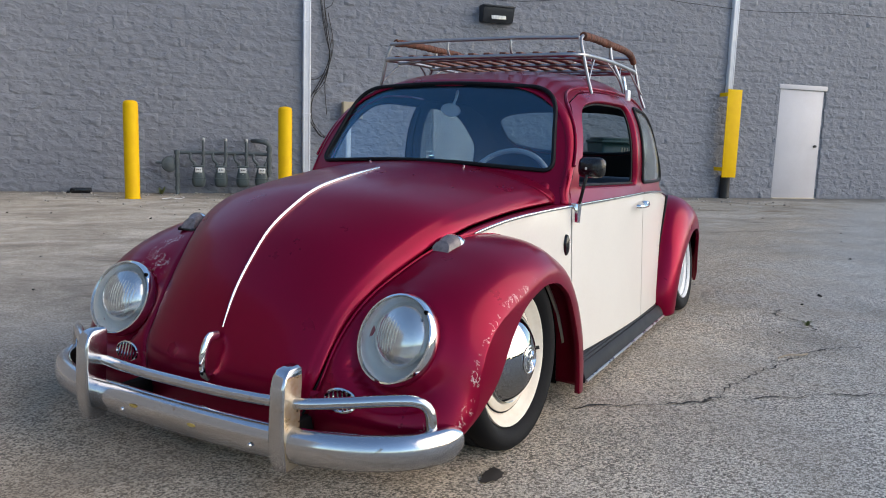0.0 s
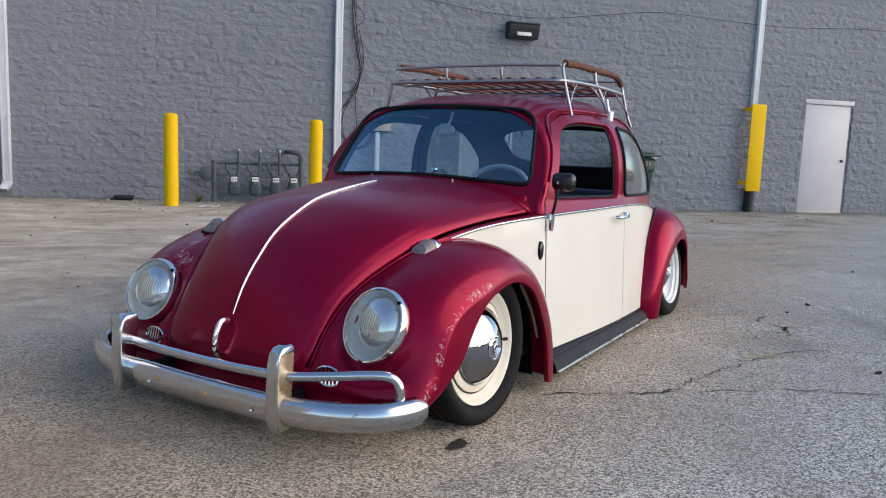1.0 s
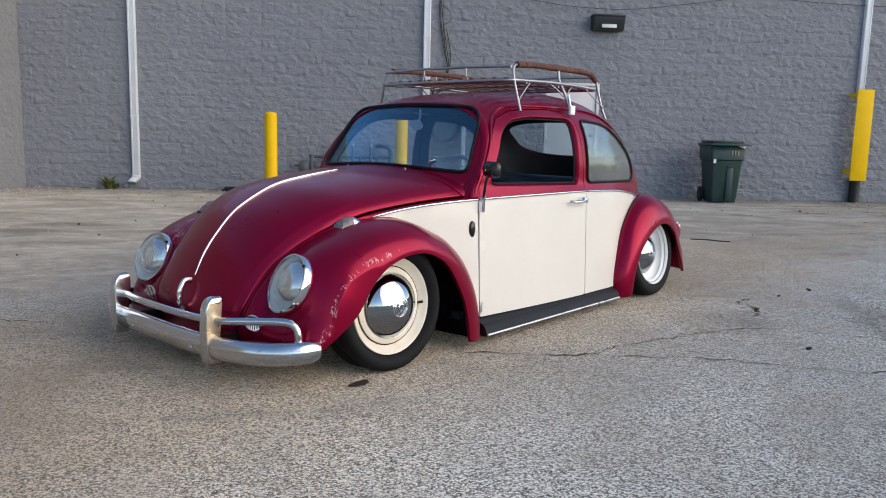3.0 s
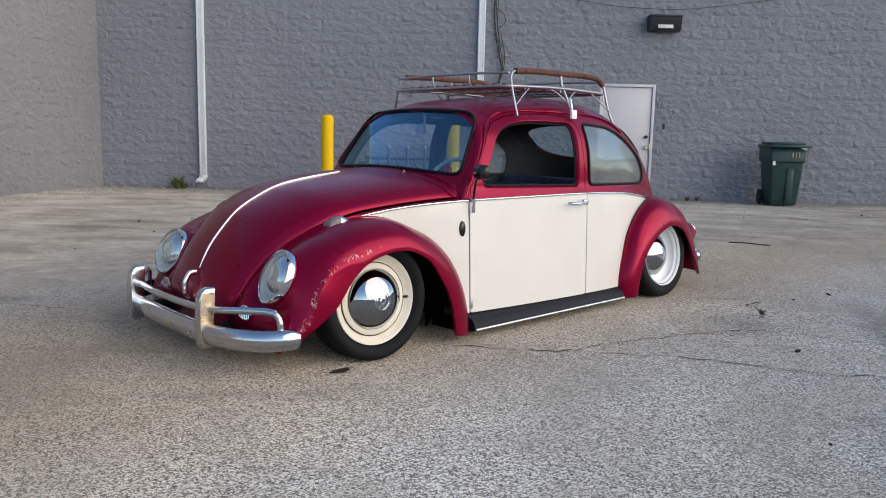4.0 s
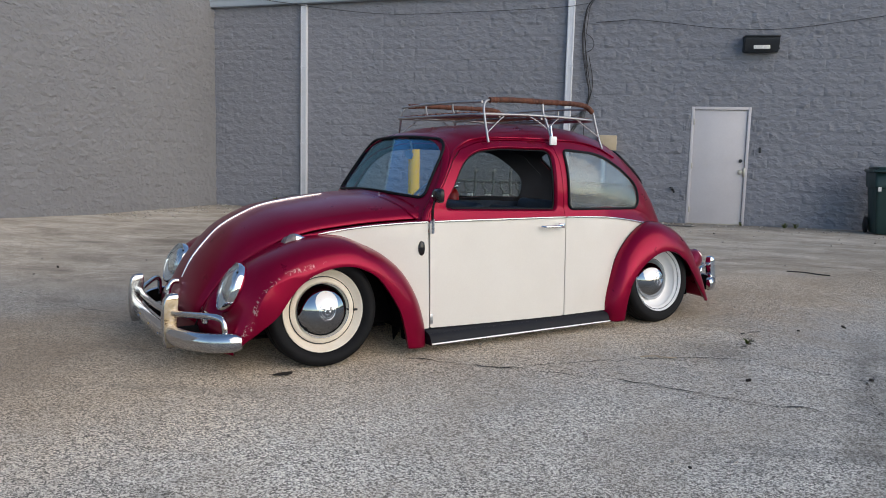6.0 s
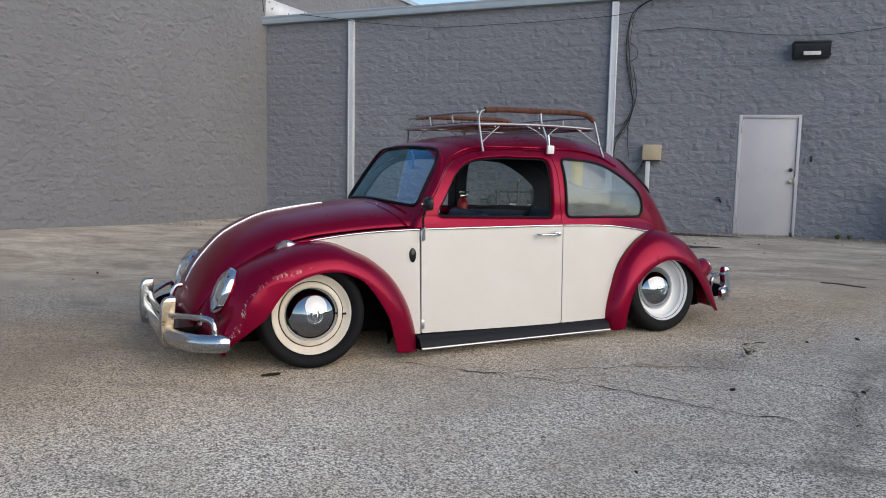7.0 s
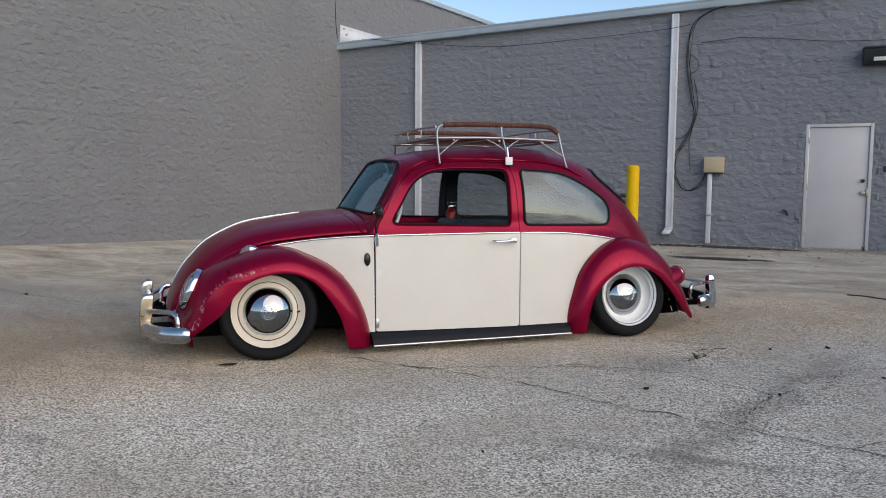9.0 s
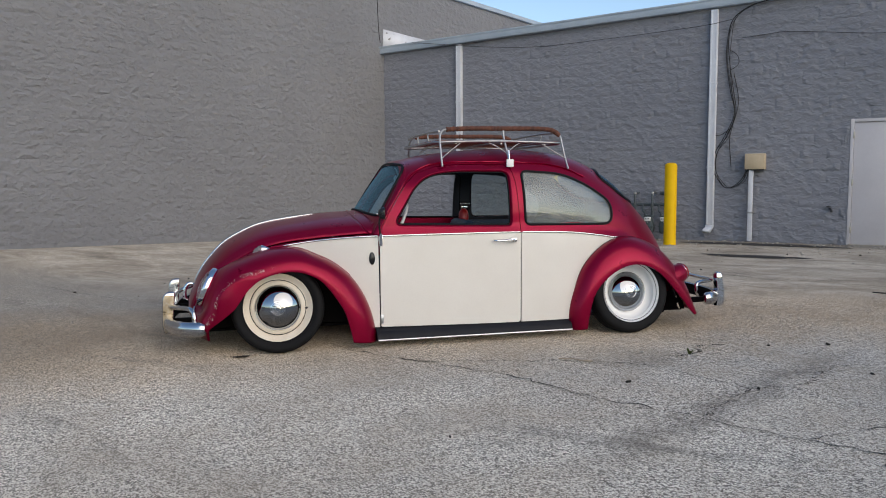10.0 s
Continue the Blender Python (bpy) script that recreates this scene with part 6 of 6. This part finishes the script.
for y, z, a in ((0.152, 0.180, 30), (-0.075, 0.172, -20)):
    part("paint_spot", lathe([(0.0, -0.003), (0.010, -0.0025), (0.014, 0.001)], 14, m=pose(-0.7285, y, z, a, 0, -90) @ Matrix.Diagonal((1.3, 1, 0.4, 1))), OCHRE, fb)
both("bumper_bracket", lambda: box(bmesh.new(), -0.69, -0.45, -0.33, -0.30, 0.12, 0.19, 0.006), DARK, fb)
both("bumper_bracket", lambda: box(bmesh.new(), 2.90, 3.27, -0.45, -0.42, 0.145, 0.185, 0.006), DARK, rb)


TAIL_POSE = pose(2.845, -0.645, 0.410, 0, 70, 14) @ Matrix.Diagonal((0.92, 0.82, 1, 1))


def tail_lamp():
    return lathe([(0.086, -0.17), (0.085, -0.11), (0.081, -0.06), (0.075, -0.018), (0.070, -0.006)], 32, None, "z", TAIL_POSE)


tl = both("tail_lamp", tail_lamp, RED, car, "red tail lamp pod on the rear wing", smooth=60)
both("tail_lens", lambda: lathe([(0.070, -0.010), (0.069, 0.006), (0.060, 0.020), (0.035, 0.028), (0.0, 0.030)], 32, None, "z", TAIL_POSE), TAIL, tl, "dark red ribbed lens", smooth=60)
both("lens_ring", lambda: tube([TAIL_POSE @ Vector((0.0715 * math.cos(a), 0.0715 * math.sin(a), -0.006)) for a in np.linspace(0, 2 * math.pi, 32, endpoint=False)], 0.0024, 5, closed=True), CHROME, tl)


# wheels
def wheel_meshes(dish, rim_mat, fat=0.0):
    tyre = lathe([(0.198, 0.062), (0.215, 0.074), (0.245, 0.080), (0.268, 0.074), (0.281, 0.060), (0.286, 0.045), (0.2815, 0.030), (0.286, 0.026), (0.286, 0.006), (0.2815, 0.002), (0.2815, -0.002), (0.286, -0.006), (0.286, -0.026), (0.2815, -0.030), (0.2865, -0.045 - fat * 0.6), (0.282, -0.062 - fat), (0.270, -0.076 - fat), (0.262, -0.080 - fat), (0.248, -0.082 - fat), (0.234, -0.081 - fat * 0.7), (0.222, -0.0775 - fat * 0.2), (0.216, -0.073), (0.210, -0.064), (0.198, -0.062)], 72)
    f = -0.066
    rim = lathe([(0.196, 0.07), (0.190, 0.03), (0.185, -0.02), (0.186, f + 0.02), (0.196, f + 0.010), (0.206, f + 0.003), (0.2135, f - 0.006), (0.2115, f - 0.012), (0.204, f - 0.008), (0.197, f + 0.002), (0.190, f + 0.008), (0.184, f + 0.012), (0.178, f + 0.020 + dish * 0.3), (0.174, f + 0.026 + dish), (0.170, f + 0.027 + dish), (0.168, f + 0.020 + dish), (0.158, f + 0.014 + dish), (0.145, f + 0.014 + dish), (0.134, f + 0.024 + dish), (0.120, f + 0.03 + dish), (0.0, f + 0.03 + dish)], 72)
    if dish > 0.02:
        rim = lathe([(0.196, 0.07), (0.190, 0.03), (0.186, f + 0.02), (0.196, f + 0.010), (0.206, f + 0.003), (0.2135, f - 0.006), (0.2115, f - 0.012), (0.206, f - 0.006), (0.201, f + 0.004), (0.194, f + 0.016), (0.184, f + 0.020 + dish * 0.45), (0.170, f + 0.018 + dish * 0.85), (0.154, f + 0.014 + dish), (0.141, f + 0.016 + dish), (0.134, f + 0.024 + dish), (0.120, f + 0.03 + dish), (0.0, f + 0.03 + dish)], 72)
    dome = lambda r: f - 0.058 + dish + 0.182 - math.sqrt(0.182 ** 2 - r * r)
    cap = lathe([(0.131, f + 0.020 + dish), (0.1385, f + 0.014 + dish), (0.1392, f + 0.004 + dish)] + [(r, dome(r)) for r in (0.1375, 0.129, 0.122, 0.112, 0.099, 0.084, 0.068, 0.050, 0.030, 0.012, 0.0)], 64)
    badge = bmesh.new()
    for r, w in ((0.041, 0.0036), (0.031, 0.0026), (0.014, 0.0034)):
        tube([(r * math.cos(a), dome(r) - 0.0006, r * math.sin(a)) for a in np.linspace(0, 2 * math.pi, 28, endpoint=False)], w, 5, badge, closed=True)
    for a in (0.5, 2.2, 4.4):
        tube([(r * math.cos(a + r * 20), dome(r) - 0.0008, r * math.sin(a + r * 20)) for r in (0.014, 0.022, 0.031)], 0.0036, 5, badge)
    # dark ring that stands in for the shade in the rim's groove
    groove = tube([(0.1715 * math.cos(a), f + 0.0245 + dish, 0.1715 * math.sin(a)) for a in np.linspace(0, 2 * math.pi, 64, endpoint=False)], 0.0026, 5, closed=True)
    valve = tube([(0.168, f + 0.03 + dish, 0.02), (0.170, f + 0.012 + dish, 0.022), (0.176, f - 0.004 + dish, 0.026)], 0.0062, 8)
    return [("tyre", finish(tyre, "tyre", TYRE, 35), "black tyre"), ("rim", finish(rim, "rim", rim_mat, 40), "painted steel rim"), ("hub_cap", finish(cap, "hub_cap", CAP, 50), "domed chrome hub cap"), ("badge_ring", finish(badge, "badge_ring", CHROME, 0), ""), ("valve", finish(valve, "valve", RUBBER, 0), "black rubber valve"), ("rim_seam", finish(groove, "rim_seam", SEAL, 0), "")][:5 if dish > 0.02 else 6]


def wheels(meshes, x, y, camber, toe, label, spin):
    for s in (-1, 1):
        hub = None
        for name, me, lab in meshes:
            ob = new("wheel" if hub is None else name, me)
            if hub is None:
                hub = ob
                ob.parent = car
                ob.matrix_local = pose(x, s * y, 0.2845, 0, 0, toe + (0 if s < 0 else 180)) @ pose(0, 0, 0, -camber) @ Matrix.Rotation(radians(spin), 4, "Y")
                tagged(ob, label)
            else:
                ob.parent = hub
                if lab:
                    tagged(ob, lab)
    # the tyre is the wheel's own mesh; rim, cap and valve hang from it


wheels(wheel_meshes(-0.010, RIM_CREAM, 0.018), -0.006, 0.624, 3.5, -3.5, "front wheel, black tyre on a cream steel rim", 10)
wheels(wheel_meshes(0.052, RIM_WHITE), 2.403, 0.650, 7.0, 0.0, "rear wheel, black tyre on a deep white steel rim", 273)

# cabin furniture
def seat_back(y):
    bm = bmesh.new()
    m = pose(1.42, y, 0.50, 0, 14, 0)
    box(bm, -0.05, 0.05, -0.24, 0.24, -0.26, 0.275, 0.045, 4)
    bmesh.ops.transform(bm, matrix=m, verts=bm.verts)
    return bm


for y in (-0.30, 0.30):
    seat = part("seat", boxed(0.95, 1.42, y - 0.25, y + 0.25, 0.20, 0.36, 0.05, 4), SEAT, car, "navy vinyl front seat", smooth=60)
    part("seat_back", seat_back(y), SEAT, seat, smooth=60)
bench = part("rear_bench", boxed(1.78, 2.14, -0.56, 0.56, 0.26, 0.42, 0.05, 4), SEAT, car, "navy vinyl rear bench", smooth=60)
bm = boxed(-0.06, 0.06, -0.56, 0.56, -0.22, 0.215, 0.045, 4)
bmesh.ops.transform(bm, matrix=pose(2.17, 0, 0.56, 0, 18, 0), verts=bm.verts)
part("bench_back", bm, SEAT, bench, smooth=60)
part("parcel_shelf", boxed(2.18, 2.50, -0.50, 0.50, 0.62, 0.70, 0.02), LINING, car)
part("dashboard", boxed(0.60, 0.69, -0.56, 0.56, 0.58, 0.805, 0.035, 4), RED, car, "dark red painted dashboard", smooth=60)
part("bulkhead", boxed(0.52, 0.56, -0.55, 0.55, 0.11, 0.70), DARK, car)
part("cabin_floor", boxed(0.56, 2.2, -0.60, 0.60, 0.116, 0.15), LINING, car)
both("door_card", lambda: panel([(0.68, 0.15), (1.58, 0.15), (1.58, 0.76), (0.70, 0.77)], [], 0.1, lambda x, z: (x, side(x, min(z, 0.72))[1] + 0.03, z), 0.01), SEAT, doors)
both("sill_cap", lambda: panel([(0.72, 0.735), (1.57, 0.722), (1.57, 0.762), (0.72, 0.778)], [], 0.1, lambda x, z: (x, side(x, min(z, 0.72))[1] + 0.048, z), 0.012), RED, doors)
both("rear_trim", lambda: panel([(1.62, 0.15), (2.20, 0.15), (2.30, 0.60), (2.30, 0.74), (1.62, 0.75)], [], 0.1, lambda x, z: (x, side(x, min(z, 0.70))[1] + 0.03, z), 0.01), SEAT, car)
WHEEL = pose(0.80, -0.288, 0.742, 0, -62, 0)
steer = part("steering_wheel", tube([WHEEL @ Vector((0.195 * math.cos(a), 0.195 * math.sin(a), 0)) for a in np.linspace(0, 2 * math.pi, 48, endpoint=False)], 0.011, 10, closed=True), IVORY, car, "grey ivory steering wheel")
part("spoke", tube([WHEEL @ Vector((0, -0.19, 0)), WHEEL @ Vector((0, 0, -0.03)), WHEEL @ Vector((0, 0.19, 0))], 0.009), IVORY, steer)
part("hub", lathe([(0.0, 0.0), (0.04, -0.005), (0.045, -0.03), (0.02, -0.14)], 20, None, "z", WHEEL), IVORY, steer)
bm = lathe([(0.0, -0.012), (0.9, -0.010), (1.0, 0.0), (0.0, 0.004)], 28)
bmesh.ops.transform(bm, matrix=pose(0.890, 0.03, 1.082, 0, 8, -90) @ Matrix.Diagonal((0.050, 1, 0.029, 1)), verts=bm.verts)
rear_mirror = part("interior_mirror", bm, IVORY, car, "oval interior mirror")
part("mirror_arm", bent([(0.892, 0.03, 1.085), (0.897, 0.012, 1.125), (0.872, -0.012, 1.165)], 0.0062, 12), IVORY, rear_mirror)

ext = thing("fire_extinguisher", CAR_POSE @ pose(1.54, 0.50, 0.705), "small red fire extinguisher with a silver head, in the car", "extinguisher")
part("cylinder", lathe([(0.0, 0.0), (0.036, 0.004), (0.04, 0.02), (0.04, 0.10), (0.03, 0.125), (0.014, 0.14), (0.0, 0.142)], 20, axis="z"), RED_CAN, ext)
part("head", box(bmesh.new(), -0.02, 0.035, -0.012, 0.012, 0.14, 0.165, 0.004), CHROME, ext)
part("lever", box(bmesh.new(), -0.03, 0.05, -0.008, 0.008, 0.175, 0.185, 0.003), CHROME, ext)


# ---- roof rack ----
rack = thing("roof_rack", CAR_POSE, "silver tube roof rack with wooden slats and rusty wrapped rails", "roof rack")
SIDE = [(1.090, -0.545, 1.165), (1.088, -0.520, 1.25), (1.086, -0.500, 1.33), (1.094, -0.485, 1.385), (1.135, -0.478, 1.415), (1.30, -0.476, 1.424), (1.54, -0.476, 1.426), (1.78, -0.476, 1.428), (1.90, -0.478, 1.418), (1.955, -0.485, 1.382), (1.970, -0.500, 1.31), (1.985, -0.52, 1.22), (1.997, -0.545, 1.15)]


def rack_side():
    return bent(SIDE, 0.0075, 90, 10)


def wrapped():
    """The rusty wrapping on the upper rail, wound unevenly."""
    p = smooth_curve(SIDE[4:10], 160)
    return tube(p, 0.0165, 10, taper=lambda t: 1 + 0.05 * math.sin(230 * t) + 0.22 * noise.noise((t * 55, 0, 0)) + 0.12 * noise.noise((t * 130, 3, 0)))


rails = both("side_rail", rack_side, STEEL, rack, "silver tube side rail")
both("rail_wrap", wrapped, RUST, rails, "rust-brown wound wrapping", smooth=60)
for x in (1.085, 1.945):
    part("end_rail", tube([(x, -0.478, 1.402), (x + 0.0, -0.2, 1.410), (x, 0.2, 1.410), (x, 0.478, 1.402)], 0.0075), STEEL, rack)
    for y in (-0.16, 0.16):
        part("stay", bent([(x, y, 1.404), (x, y, 1.375), (x + (0.012 if x < 1.5 else -0.012), y, 1.345), (x + (0.05 if x < 1.5 else -0.05), y, 1.337)], 0.006, 16), STEEL, rack)
LOW = rounded([(1.045, -0.505), (1.968, -0.505), (1.968, 0.505), (1.045, 0.505)], 0.08, 6)
part("base_frame", tube([(x, y, 1.328 + 0.010 * math.sin(math.pi * (x - 1.07) / 0.9)) for x, y in resample(LOW, 0.04)], 0.0095, 10, closed=True), STEEL, rack)
for x in (1.20, 1.52, 1.84):
    part("cross_bar", bent([(x, -0.50, 1.322), (x, -0.25, 1.332), (x, 0.25, 1.332), (x, 0.50, 1.322)], 0.007, 20), STEEL, rack)
slat = finish(boxed(1.085, 1.962, -0.016, 0.016, 1.334, 1.345, 0.003, 1), "slat", SLAT, 30)
for y in np.linspace(-0.44, 0.44, 12):
    ob = new("slat", slat)
    ob.parent = rack
    ob.location = (0, y, 0.006 - 0.02 * abs(y) ** 2)
both("middle_leg", lambda: bent([(1.54, -0.477, 1.424), (1.542, -0.487, 1.36), (1.548, -0.52, 1.29), (1.556, -0.548, 1.22), (1.557, -0.552, 1.20)], 0.0085, 30), STEEL, rack)
both("clamp", lambda: box(bmesh.new(), 1.532, 1.582, -0.582, -0.566, 1.162, 1.214, 0.004), RIM_WHITE, rack, "white tag plate at the clamp")
both("clamp_bolt", lambda: tube([(1.556, -0.562, 1.21), (1.556, -0.548, 1.275)], 0.007), CHROME, rack)
for x0, x1, z1 in ((1.09, 1.23, 1.325), (1.985, 1.80, 1.33), (1.55, 1.42, 1.33), (1.55, 1.66, 1.33)):
    both("brace", lambda: bent([(x0, -0.53, 1.22 if abs(x0 - 1.55) > 0.1 else 1.255), ((x0 + x1) / 2, -0.515, 1.275 if abs(x0 - 1.55) > 0.1 else 1.30), (x1, -0.503, z1)], 0.004, 14), STEEL, rack)

# ---- block faces, last ----
lay_blocks(wall_north, -6.25, 15.9, 3.90, WALL, [(2.81, 3.79, 0, 2.04), (9.86, 10.98, 0, 2.22)], (-3.2, 6.6, 2.6), 1, 0.0075, 0.028)
lay_blocks(wall_west, -15.8, 11.9, 5.45, WALL_W, [], (-9.0, 0.0, 2.6), 2, 0.0085)
